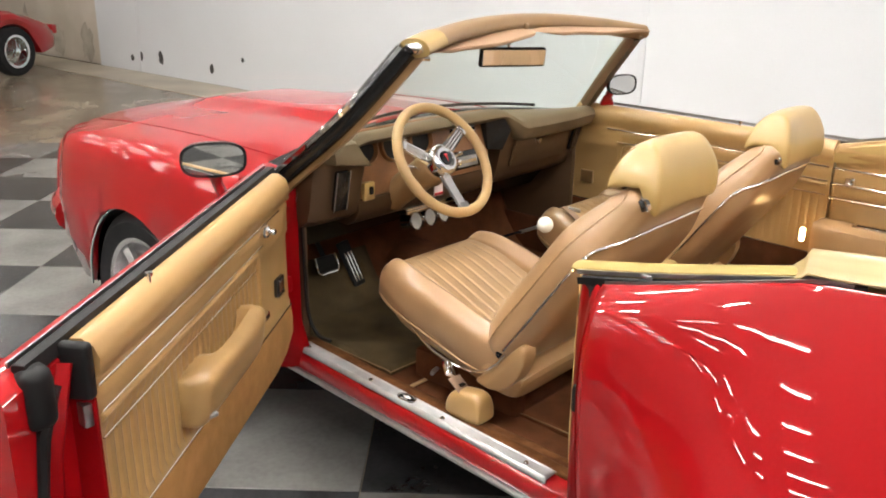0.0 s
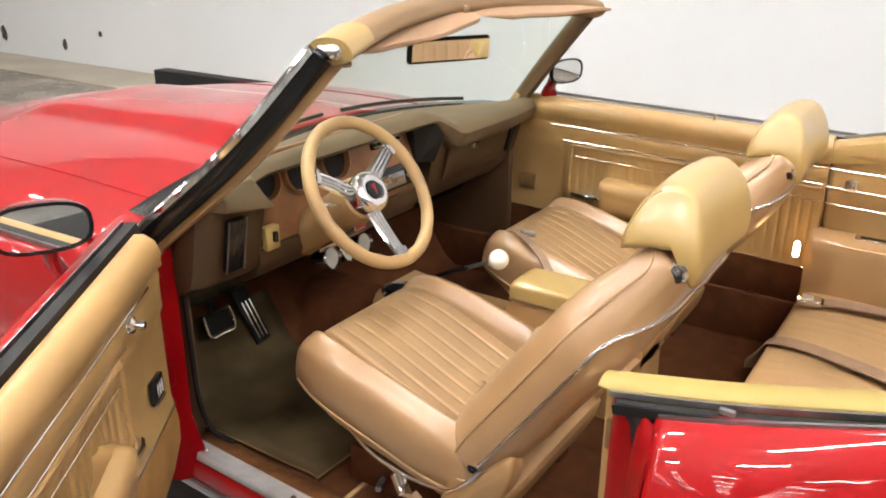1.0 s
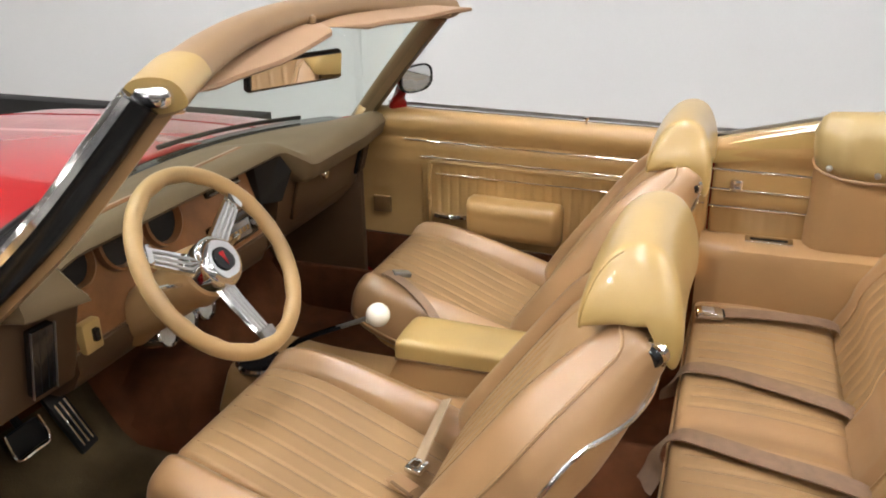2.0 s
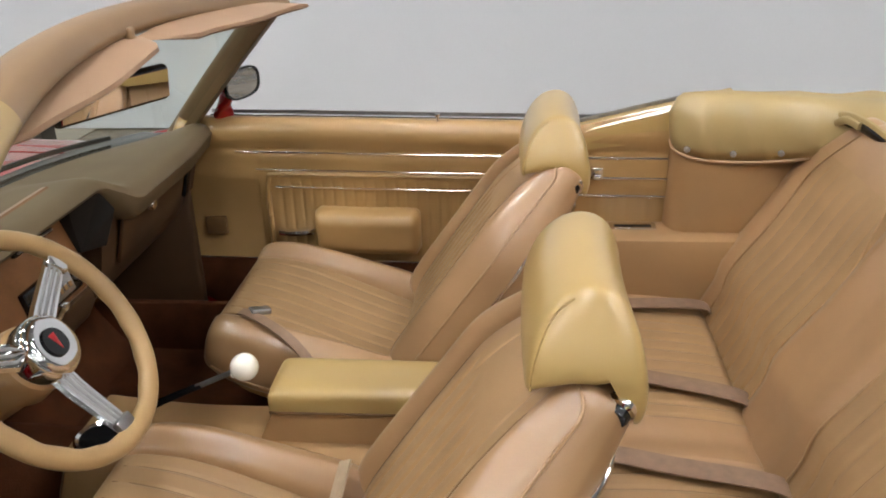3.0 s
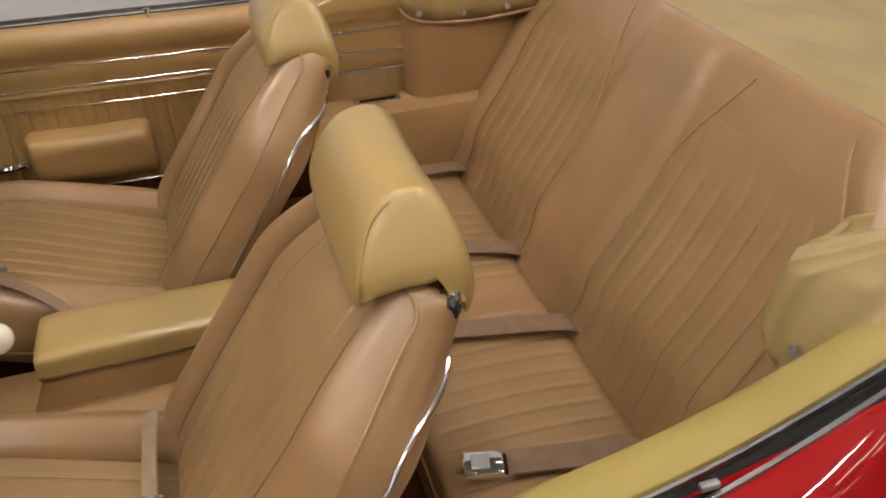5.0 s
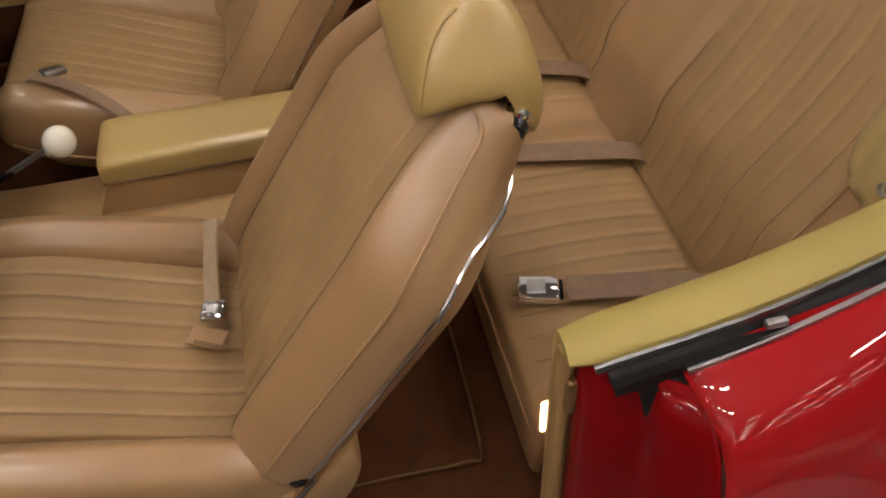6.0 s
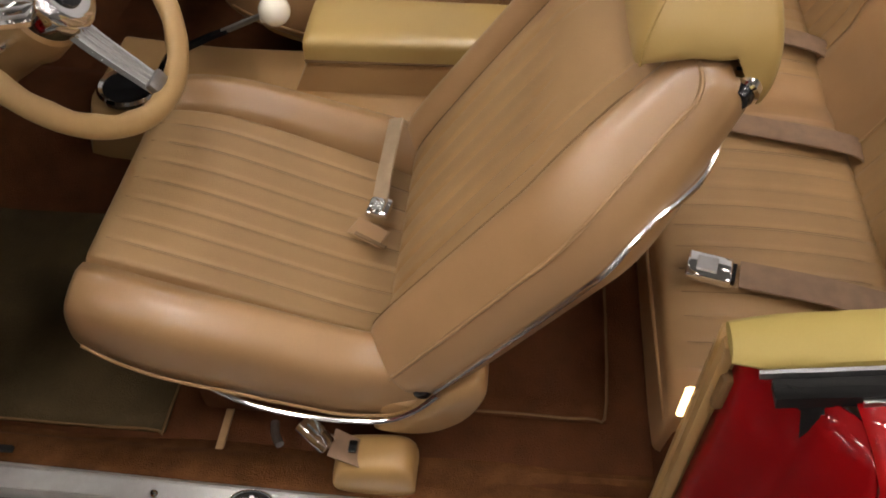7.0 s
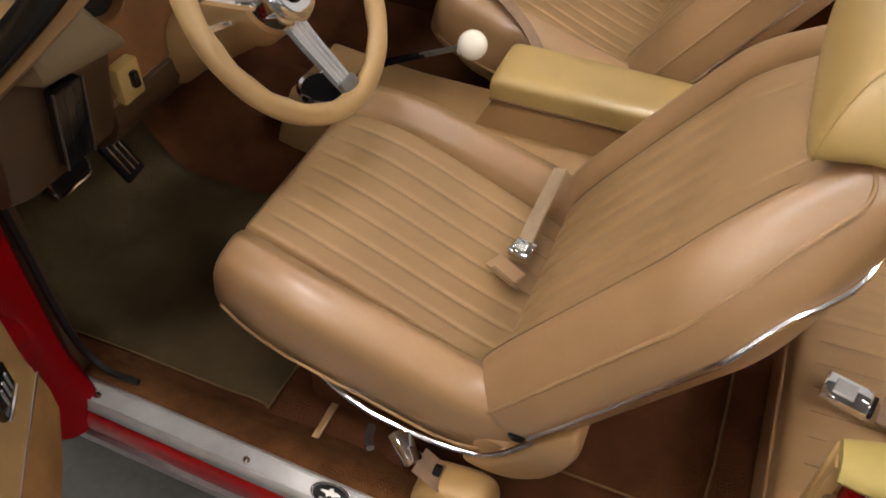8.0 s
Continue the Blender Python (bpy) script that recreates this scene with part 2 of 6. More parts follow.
def pillow_at(m, length, width, top, ue, ve, top_fn, end, u, v, out=0.0):
    """A point on a pillow's upper skin."""
    q = 2 * v - 1
    ev = max(0.0, 1 - abs(q) ** ve) ** (1 / ve)
    w = width(v) * (end + (1 - end) * ev)
    e = max(0.0, 1 - abs(u) ** ue) ** (1 / ue)
    s = 1 if u > 0 else -1
    return m @ Vector((w * u + s * out, length * v, (top + (top_fn(u, v) if top_fn else 0)) * e * ev + out * 0.5))


def pleat(x, pitch, depth, sharp=10):
    """Depth of the groove between upholstery pleats."""
    f = abs((x / pitch) % 1 - 0.5) * 2
    return -depth * math.exp(-((1 - f) * sharp) ** 2 * 0.14) - depth * 0.35 * (f ** 4)


def insert_field(ob, test):
    """Gives the faces that pass the test the woven insert vinyl."""
    ob.data.materials.append(VINYL_INSERT)
    for p in ob.data.polygons:
        if test(p.center, p.normal):
            p.material_index = 1


def seam_lines(owner, us, vs, at):
    """Fine stitched seams sunk into the pleat grooves."""
    for u in us:
        part("seam", tube(bmesh.new(), [at(u, v) for v in vs], 0.0011, 5, 2), SEAM, owner)


# ---- the hall ----
def slab(name, c, s, material, label, bevel=0.0):
    return part(name, box(bmesh.new(), c, s, bevel), material, None, label, kind="structure")


WALL_X = 4.08
slab("ground", (0, 2, -0.06), (34, 34, 0.1), CONCRETE, "polished brown stained concrete hall floor")
slab("floor_edge", (3.72, 9.0, -0.006), (0.72, 12.0, 0.008), CONCRETE_EDGE, "pale worn concrete strip along the wall foot")
wall_east = slab("wall_east", (WALL_X + 0.1, 2.0, CEILING / 2), (0.2, 19.5, CEILING), WALL, "plain white painted hall wall with scuffs")
slab("wall_east_old", (WALL_X + 0.14, 14.4, CEILING / 2), (0.2, 5.3, CEILING), WALL_OLD, "beige unfinished stained wall section")
slab("wall_north", (0, 17.0, CEILING / 2), (34, 0.2, CEILING), WALL_OLD, "beige hall wall behind the parked car")
slab("wall_south", (0, -10.0, CEILING / 2), (34, 0.2, CEILING), WALL_GREY, "unseen hall wall behind the camera, grey to cut bounced light")
slab("wall_west", (-15.0, 2.0, CEILING / 2), (0.2, 34, CEILING), WALL_GREY, "unseen hall wall at the far side, grey to cut bounced light")
slab("ceiling", (0, 2, CEILING + 0.05), (34, 34, 0.1), CEIL, "unseen hall ceiling, dark grey to cut bounced light")

# upright panel joints of the white wall
for y in (10.55, 2.537, -4.0):
    part("joint_strip", box(bmesh.new(), (WALL_X - 0.003, y, CEILING / 2), (0.008, 0.06, CEILING - 0.02), 0.002), WALL, wall_east)
# scuffs and holes at the wall's foot
rng = random.Random(4)
for y, z, w, h in ((10.51, 0.225, 0.10, 0.16), (9.97, 0.24, 0.13, 0.19), (8.73, 0.197, 0.10, 0.13), (10.76, 0.186, 0.11, 0.10), (8.03, 0.36, 0.07, 0.07)):
    bm = bmesh.new()
    pts = []
    for i in range(14):
        a = 2 * math.pi * i / 14
        k = 0.8 + 0.3 * rng.random()
        pts.append((y + w / 2 * k * math.cos(a), z + h / 2 * k * math.sin(a)))
    rows = [[(WALL_X - 0.002, p, q) for p, q in pts], [(WALL_X - 0.006, y + (p - y) * 0.8, z + (q - z) * 0.8) for p, q in pts]]
    grid(bm, rows, closed=True, caps=True)
    part("scuff", bm, SCUFF, wall_east)
for y, w, h in ((13.2, 0.5, 0.5), (14.4, 0.35, 0.8), (12.2, 0.4, 0.6)):
    bm = bmesh.new()
    pts = [(y + w / 2 * math.cos(a) * (0.7 + 0.5 * rng.random()), max(0.01, h / 2 + h / 2 * math.sin(a) * (0.7 + 0.5 * rng.random()))) for a in [2 * math.pi * i / 16 for i in range(16)]]
    grid(bm, [[(WALL_X + 0.038, p, q) for p, q in pts], [(WALL_X + 0.034, y + (p - y) * 0.8, h / 2 + (q - h / 2) * 0.8) for p, q in pts]], closed=True, caps=True)
    part("stain", bm, mat("damp_stain", (0.44, 0.39, 0.32), 0.9, var=0.2, scale=3), None, "grey damp stain at the foot of the beige wall", kind="structure")

# ceiling fixtures
fix_body = mat("fixture_enamel", (0.75, 0.75, 0.74), 0.4)


def ceiling_light(x, y, lamp, label):
    t = thing("ceiling_light", (x, y, CEILING), label, "ceiling light", "ceiling lights")
    part("housing", box(bmesh.new(), (0, 0, -0.04), (0.26, 0.80, 0.07), 0.01), fix_body, t)
    part("lamp", box(bmesh.new(), (0, 0, -0.092), (0.15 if lamp is TUBE else 0.06, 0.72 if lamp is TUBE else 0.6, 0.03), 0.012), lamp, t, "glowing white tube")
    return t


# strong fixtures over the display bay, weaker ones down the hall
BAY = [(x, y) for y in (-4.6, -2.4, 0.5, 2.6, 4.7) for x in (-4.0, -1.8, 0.4)]
bright = ceiling_light(*BAY[0], TUBE, "long white fluorescent ceiling fixture over the bay, lit")
for x, y in BAY[1:]:
    copy_thing(bright, Matrix.Translation((x, y, CEILING)))
dim = ceiling_light(-13.4, -8.0, TUBE_DIM, "long white fluorescent ceiling fixture down the hall, lit")
for i in range(12):
    for j in range(13):
        x, y = -13.4 + 1.45 * i, -8.0 + 1.8 * j
        if (i or j) and not (-5.0 < x < 1.6 and -5.4 < y < 5.9):
            copy_thing(dim, Matrix.Translation((x, y, CEILING)))

# low black plinth along the wall
pl = thing("plinth", (3.60, 4.75, 0), "long low black platform standing along the white wall", "platform")
part("deck", box(bmesh.new(), (0, 0, 0.0925), (0.16, 3.40, 0.185), 0.006), PLINTH, pl)


# ---- the parked red car far behind ----
def far_car():
    t = thing("sports_car", (2.17, 11.72, 0), "red vintage sports car with wire wheels, parked by the wall", "car")
    # its tail points along the wall; local x is its length
    m = Matrix.Rotation(radians(24), 4, "Z")
    bm = bmesh.new()
    rows = []
    for i in range(33):
        u = i / 32
        x = -2.3 + 3.45 * u
        zt = 0.80 + 0.10 * math.sin(math.pi * min(1, u * 1.1)) if u < 0.72 else 0.83 - 0.27 * ((u - 0.72) / 0.28) ** 1.6
        half = 0.74 * (1 - max(0, (u - 0.82) / 0.18) ** 2 * 0.35)
        zb = 0.24 + 0.12 * max(0, (u - 0.78) / 0.22)
        dw = math.hypot(x - 0.12, 0) / 0.40
        ring_ = []
        for a, b in ((-1, 0.0), (-1.03, 0.35), (-1, 0.7), (-0.9, 0.93), (-0.6, 1.0), (0, 1.03), (0.6, 1.0), (0.9, 0.93), (1, 0.7), (1.03, 0.35), (1, 0.0)):
            z0 = zb
            if dw < 1 and abs(a) > 0.85:
                z0 = max(zb, 0.33 + 0.36 * math.sqrt(1 - dw * dw))
            ring_.append(m @ Vector((x, a * half, z0 + (zt - z0) * b)))
        rows.append(ring_)
    grid(bm, rows, closed=True, caps=True)
    part("body", bm, RED, t)
    bm = bmesh.new()
    box(bm, (1.16, 0, 0.56), (0.10, 1.0, 0.14), 0.03, 2, m)
    part("tail_panel", bm, RED, t)
    for x in (0.12, -2.0):
        for s in (-1, 1):
            wm = m @ pose(x, s * 0.70, 0.33, 90, 0, 0)
            bm = bmesh.new()
            lathe(bm, [(0.22, -0.08), (0.31, -0.085), (0.33, -0.05), (0.33, 0.05), (0.31, 0.085), (0.22, 0.08), (0.21, 0.0), (0.22, -0.08)], wm, 32)
            w = part("wheel", bm, TYRE, t, "black tyre")
            bm = bmesh.new()
            lathe(bm, [(0.19, -0.075), (0.225, -0.08), (0.225, 0.08), (0.19, 0.075), (0.185, 0.0), (0.19, -0.075)], wm, 28)
            lathe(bm, [(0.001, -0.10), (0.035, -0.09), (0.04, 0.09), (0.001, 0.10)], wm, 14)
            for k in range(24):
                a = 2 * math.pi * k / 24
                for z in (-0.05, 0.05):
                    p = wm @ Vector((0.035 * math.cos(a), 0.035 * math.sin(a), z * 1.4))
                    q = wm @ Vector((0.19 * math.cos(a + 0.3 * (1 if z > 0 else -1)), 0.19 * math.sin(a + 0.3 * (1 if z > 0 else -1)), z * 0.4))
                    sweep(bm, [p, q], ring(0.004, 4), (0.3, 0.2, 1))
            part("wire_spokes", bm, CHROME, w, "bright chrome wire wheel")


far_car()

# ---- the red convertible: one thing, its parts below ----
CX = 0.02
car = thing("convertible_car", (0, 0, 0), "red open convertible with tan interior, driver door standing open", "car")


def mirror_x(p):
    return (2 * CX - p[0], *p[1:])


# sill line rises a little towards the front
def sill_z(y):
    return 0.337 + 0.05 * y


PLATE_IN, PLATE_OUT = -0.656, -0.704


def body_shell():
    # rocker and sill, both sides
    for side in (-1, 1):
        ys = [1.06 - 1.22 * i / 24 for i in range(25)]
        prof = [(-0.60, -0.10), (-0.645, -0.03), (-0.65, 0.0), (-0.700, -0.006), (-0.706, -0.011), (-0.711, -0.022), (-0.7135, -0.040), (-0.709, -0.057), (-0.66, -0.11), (-0.55, -0.14)]
        rows = []
        for y in ys:
            rows.append([(x if side < 0 else 2 * CX - x, y, sill_z(y) + z) for x, z in prof])
        part("rocker_panel", grid(bmesh.new(), rows, closed=True, caps=True), RED, car)
        if side < 0:
            plate = bmesh.new()
            plate_ys = [0.985 - 0.925 * i / 30 for i in range(31)]

            def across(y):
                xi, xo = PLATE_IN, PLATE_OUT
                return [(xi + 0.002, -0.006), (xi, 0.006), (xi + (xo - xi) * 0.10, 0.009), (xi + (xo - xi) * 0.16, 0.0065), (xi + (xo - xi) * 0.72, 0.006), (xi + (xo - xi) * 0.78, 0.009), (xi + (xo - xi) * 0.86, 0.006), (xo, -0.003)]
            grid(plate, [[(x, y, sill_z(y) + z) for x, z in across(y)] for y in plate_ys])
            sp = part("sill_plate", plate, SILL, car, "worn brushed aluminium sill plate")
            sp.modifiers.new("thick", "SOLIDIFY").thickness = 0.003
            for y in (0.921, 0.660, 0.395, 0.13):
                bm = bmesh.new()
                lathe(bm, [(0.0005, 0.0045), (0.004, 0.004), (0.0065, 0.0015), (0.007, 0.0)], Matrix.Translation((-0.680, y, sill_z(y) + 0.0065)), 12)
                part("screw", bm, CHROME, sp)
            bm = bmesh.new()
            lathe(bm, [(0.0005, 0.003), (0.018, 0.003), (0.020, 0.001), (0.0205, -0.002)], Matrix.Translation((-0.679, 0.523, sill_z(0.523) + 0.008)) @ Matrix.Diagonal((0.75, 1.35, 1, 1)), 24)
            em = part("sill_emblem", bm, BLACK, sp, "oval black emblem with a silver figure")
            bm = bmesh.new()
            ez = sill_z(0.523) + 0.0105
            tube(bm, [(-0.679 + 0.0165 * math.cos(2 * math.pi * k / 24), 0.523 + 0.030 * math.sin(2 * math.pi * k / 24), ez) for k in range(25)], 0.0014, 6, 2)
            part("emblem_rim", bm, CHROME_TRIM, em)
            fig = [(-0.678 + 0.0075 * (0.75 + 0.35 * math.sin(5 * q + 1)) * math.cos(q), 0.523 + 0.015 * (0.75 + 0.3 * math.cos(4 * q)) * math.sin(q)) for q in [2 * math.pi * k / 20 for k in range(20)]]
            bm = bmesh.new()
            grid(bm, [[(x, y, ez) for x, y in fig], [(x, y, ez + 0.0012) for x, y in fig]], closed=True, caps=True)
            for k in range(5):
                box(bm, (-0.6895, 0.523 + 0.005 * (k - 2), ez + 0.0006), (0.0035, 0.0034, 0.0012))
            part("emblem_relief", bm, WHITE, em)
            # bright moulding under the red rocker
            mold = bmesh.new()
            sweep(mold, [(-0.712, y, sill_z(y) - 0.060) for y in ys], [(-0.006, -0.008), (0.008, -0.008), (0.010, 0.0), (0.006, 0.006), (-0.006, 0.006)])
            part("rocker_moulding", mold, BRUSHED, car)
    # carpet lapping up over the sill to the plate
    bm = bmesh.new()
    rows = []
    for i in range(41):
        y = 0.97 - 1.14 * i / 40
        xi = PLATE_IN
        lip = 0.030 * sstep(0.02, -0.06, y)
        rows.append([(xi - 0.004, y, sill_z(y) + 0.002 + lip), (xi + 0.010, y, sill_z(y) + 0.008 + lip), (xi + 0.030, y, sill_z(y) + 0.005 + lip), (xi + 0.048, y, sill_z(y) - 0.006), (xi + 0.066, y, 0.342), (xi + 0.10, y, 0.328)])
    part("sill_carpet", grid(bm, rows), CARPET_SILL, car, "rust tan carpet lapping over the sill").modifiers.new("thick", "SOLIDIFY").thickness = 0.004
    # floor pan with carpet
    bm = bmesh.new()
    rows = []
    for i in range(33):
        y = -0.10 + 1.52 * i / 32
        up = 0.36 * sstep(1.12, 1.42, y)
        row = []
        for j in range(41):
            x = -0.645 + 1.33 * j / 40
            tun = 0.13 * math.exp(-((x - 0.04) / 0.13) ** 4) * (0.7 + 0.5 * sstep(0.5, 1.2, y))
            row.append((x, y, 0.325 + max(tun, up) + 0.002 * math.sin(31 * x + 17 * y)))
        rows.append(row)
    part("carpet", grid(bm, rows), CARPET, car, "rust brown loop carpet over the floor pan").modifiers.new("thick", "SOLIDIFY").thickness = 0.012
    for x0, x1, y0, y1, name in ((-0.57, -0.15, 0.69, 1.26, "floor_mat"), (-0.50, -0.12, 0.03, 0.30, "floor_mat")):
        bm = bmesh.new()
        rows = []
        for i in range(15):
            y = y0 + (y1 - y0) * i / 14
            row = []
            for j in range(13):
                x = x0 + (x1 - x0) * j / 12
                k = 0.36 * sstep(1.12, 1.42, y)
                row.append((x, y, 0.342 + k + 0.003 * math.sin(9 * x + 5 * y)))
            rows.append(row)
        ob = part(name, grid(bm, rows), MATRUG if y0 > 0.3 else CARPET, car, "olive tan carpet floor mat" if y0 > 0.3 else "rust carpet mat with a bound edge")
        ob.modifiers.new("thick", "SOLIDIFY").thickness = 0.01
        bm = bmesh.new()
        tube(bm, [(x0, y1 if y0 < 0.3 else 1.12, 0.347), (x0, (y0 + y1) / 2, 0.349), (x0 + 0.0, y0 + 0.03, 0.349), (x0 + 0.03, y0, 0.349), (x1 - 0.03, y0, 0.349), (x1, y0 + 0.03, 0.349)], 0.0022, 6, 4)
        part("mat_binding", bm, STITCH, ob)
    bm = bmesh.new()
    box(bm, (-0.55, 0.60, 0.341), (0.16, 0.012, 0.006), 0.002)
    part("carpet_seam", bm, PIPING, car)
    part("side_carpet", box(bmesh.new(), (0.662, 0.62, 0.395), (0.022, 1.40, 0.17), 0.008), CARPET, car)
    # firewall and kick panels
    part("firewall", box(bmesh.new(), (0.02, 1.44, 0.575), (1.34, 0.04, 0.53), 0.01), CARPET, car)
    for s in (-1, 1):
        x = CX + s * 0.665
        part("kick_panel", box(bmesh.new(), (x, 1.20 - 0.02 * (s > 0), 0.60 - 0.01 * (s > 0)), (0.03, 0.46 + 0.04 * (s > 0), 0.48), 0.012), DASH_LOW_SHADED, car)
    # inner bulkhead below the rear seat
    part("seat_riser", box(bmesh.new(), (CX, -0.06, 0.405), (1.28, 0.05, 0.17), 0.015), CARPET, car)


body_shell()


def zt(y):
    """Height of the quarter panel's top edge."""
    return 0.872 + 0.245 * min(0.42, max(0, -y - 0.04)) + 0.012 * sstep(-0.46, -0.7, y) - 0.16 * sstep(-0.9, -1.7, y)


def quarter(side):
    sx = (lambda x: x) if side < 0 else (lambda x: 2 * CX - x)
    sec = [(-0.752, 0.0), (-0.775, -0.003), (-0.802, -0.012), (-0.826, -0.030), (-0.843, -0.060), (-0.854, -0.10), (-0.859, -0.15), (-0.858, -0.21), (-0.854, -0.27), (-0.848, -0.33), (-0.838, -0.40), (-0.825, -0.48), (-0.80, -0.57)]
    rows = []
    for i in range(41):
        y = -0.085 - 1.95 * (i / 40) ** 1.15
        turn = sstep(-0.10, -0.46, y)
        lean = 0.05 * sstep(-0.1, -0.9, y)
        row = []
        for k, (x, d) in enumerate(sec):
            f = sstep(0, 5, k)
            y2 = y - 0.018 * sstep(0, 4, k) if i == 0 else y
            z = zt(y) + d
            q = min(0.45, -d)
            flank = -0.760 + 0.045 * sstep(-0.1, -0.9, y) - 0.60 * q + 0.24 * q * q - 0.20 * max(0, -d - 0.45)
            mixed = (x + lean * (1 - f)) * (1 - turn) + flank * turn
            row.append((sx(mixed), y2, z))
        rows.append(row)
    q = part("quarter_panel", grid(bmesh.new(), rows), RED, car, "glossy red rear quarter panel", sharp=60)
    sol = q.modifiers.new("thick", "SOLIDIFY")
    sol.thickness = 0.004
    # forward facing door jamb
    bm = bmesh.new()
    rows = []
    for i in range(19):
        z = sill_z(0) - 0.02 + (0.896 - sill_z(0)) * i / 18
        d = z - zt(-0.1)
        xo = -0.80 if d < -0.3 else -0.752
        for (xa, da), (xb, db) in zip(sec, sec[1:]):
            if db <= d <= da:
                xo = xa + (xb - xa) * (da - d) / (da - db)
        row = []
        for j in range(11):
            u = j / 10
            x = -0.706 + (xo + 0.003 + 0.706) * u
            yy = -0.012 - 0.085 * sstep(0.1, 1.0, u) - 0.022 * math.exp(-((u - 0.42) / 0.13) ** 2)
            row.append((sx(x), yy, z))
        rows.append(row)
    j = part("door_jamb", grid(bm, rows), RED_SHADED, car, "red painted door jamb")
    j.modifiers.new("thick", "SOLIDIFY").thickness = 0.004
    return q


def rail_z(y):
    return 0.888 + 0.20 * max(0, -y)


def quarter_trim_left():
    # golden padded rail along the quarter top, chrome edge and black seal
    ys = [0.006 - 0.52 * i / 26 for i in range(27)]
    rows = []
    for i, y in enumerate(ys):
        w = 0.05 * sstep(-0.1, -0.6, y)
        lo = -0.018 + 0.011 * sstep(-0.05, 0.0, y)
        r = [(-0.694 + w, lo), (-0.691 + w, lo * 0.5), (-0.693 + w, -0.001), (-0.700 + w, 0.0035), (-0.720 + w, 0.005), (-0.735 + w, 0.002), (-0.741 + w, -0.003), (-0.743 + w, lo * 0.6), (-0.742 + w, lo)]
        k = 1 if i > 1 else (0.78, 0.94)[i]
        rows.append([(-0.72 + (x + 0.72) * k, y, rail_z(y) + z) for x, z in r])
    part("quarter_rail", grid(bmesh.new(), rows, closed=True, caps=True), RAIL, car, "golden vinyl quarter rail")
    bm = bmesh.new()
    sweep(bm, [(-0.747 + 0.05 * sstep(-0.1, -0.6, y), y, rail_z(y) - 0.006) for y in ys[1:]], [(-0.002, -0.006), (0.002, -0.006), (0.002, 0.002), (-0.002, 0.002)])
    part("rail_edge", bm, STEEL, car)
    bm = bmesh.new()
    sweep(bm, [(-0.757 + 0.05 * sstep(-0.1, -0.6, y), y - 0.012, rail_z(y) - 0.014) for y in ys[1:]], [(-0.0095, -0.012), (0.0095, -0.012), (0.0095, 0.002), (0.004, -0.002), (-0.004, -0.003), (-0.0095, 0.002)])
    part("window_seal", bm, RUBBER, car)
    bm = bmesh.new()
    sweep(bm, [(-0.7675 + 0.05 * sstep(-0.1, -0.6, y), y, zt(y) + 0.001) for y in [-0.09 - 0.42 * i / 20 for i in range(21)]], [(-0.0025, -0.004), (0.0025, -0.004), (0.0025, 0.002), (-0.0025, 0.002)])
    part("belt_moulding", bm, STEEL, car)
    box_ = bmesh.new()
    box(box_, (-0.758, -0.17, rail_z(-0.17) - 0.008), (0.008, 0.02, 0.008), 0.002)
    part("clip", box_, STEEL, car)
    # rubber block hanging at the jamb's top corner
    bm = bmesh.new()
    rows = []
    for z, x0, x1, y0, y1 in ((0.876, -0.748, -0.762, -0.030, -0.080), (0.868, -0.750, -0.766, -0.030, -0.080), (0.856, -0.762, -0.776, -0.052, -0.086), (0.82, -0.768, -0.784, -0.060, -0.094), (0.79, -0.773, -0.784, -0.068, -0.097), (0.762, -0.779, -0.783, -0.080, -0.099)):
        rows.append([(x0, y0, z), ((x0 + x1) / 2, y0 - 0.012, z + 0.003), (x1, y0 - 0.03, z), (x1, y1, z), (x0, y1, z)])
    part("jamb_seal", grid(bm, rows, closed=True, caps=True), RUBBER, car, "black rubber jamb seal")
    # welt along the jamb's inner edge
    bm = bmesh.new()
    sweep(bm, smooth_path([(-0.700, -0.30, 0.40), (-0.700, -0.10, 0.385), (-0.701, -0.02, 0.40), (-0.702, -0.004, 0.46), (-0.703, -0.002, 0.60), (-0.703, -0.002, 0.75), (-0.703, -0.002, 0.862)], 8), [(-0.007, -0.005), (0.007, -0.005), (0.008, 0.0), (0.006, 0.005), (-0.006, 0.005), (-0.008, 0.0)], (0, 1, 0.2))
    part("welt", bm, VINYL_DOOR, car, "tan welt along the jamb edge")
    box_ = bmesh.new()
    box(box_, (-0.712, -0.008, 0.80), (0.016, 0.012, 0.05), 0.004)
    part("bumper_stop", box_, STITCH, car)
    # striker
    bm = bmesh.new()
    lathe(bm, [(0.001, 0.045), (0.011, 0.045), (0.013, 0.038), (0.007, 0.034), (0.007, 0.004), (0.02, 0.002), (0.022, 0.0)], pose(-0.775, -0.062, 0.665, 90, 0, 0), 18)
    part("door_striker", bm, STEEL, car)
    bm = bmesh.new()
    box(bm, (-0.80, -0.075, 0.645), (0.03, 0.03, 0.06), 0.008)
    part("rubber_bumper", bm, RUBBER, car)


quarter(-1)
quarter(1)
quarter_trim_left()


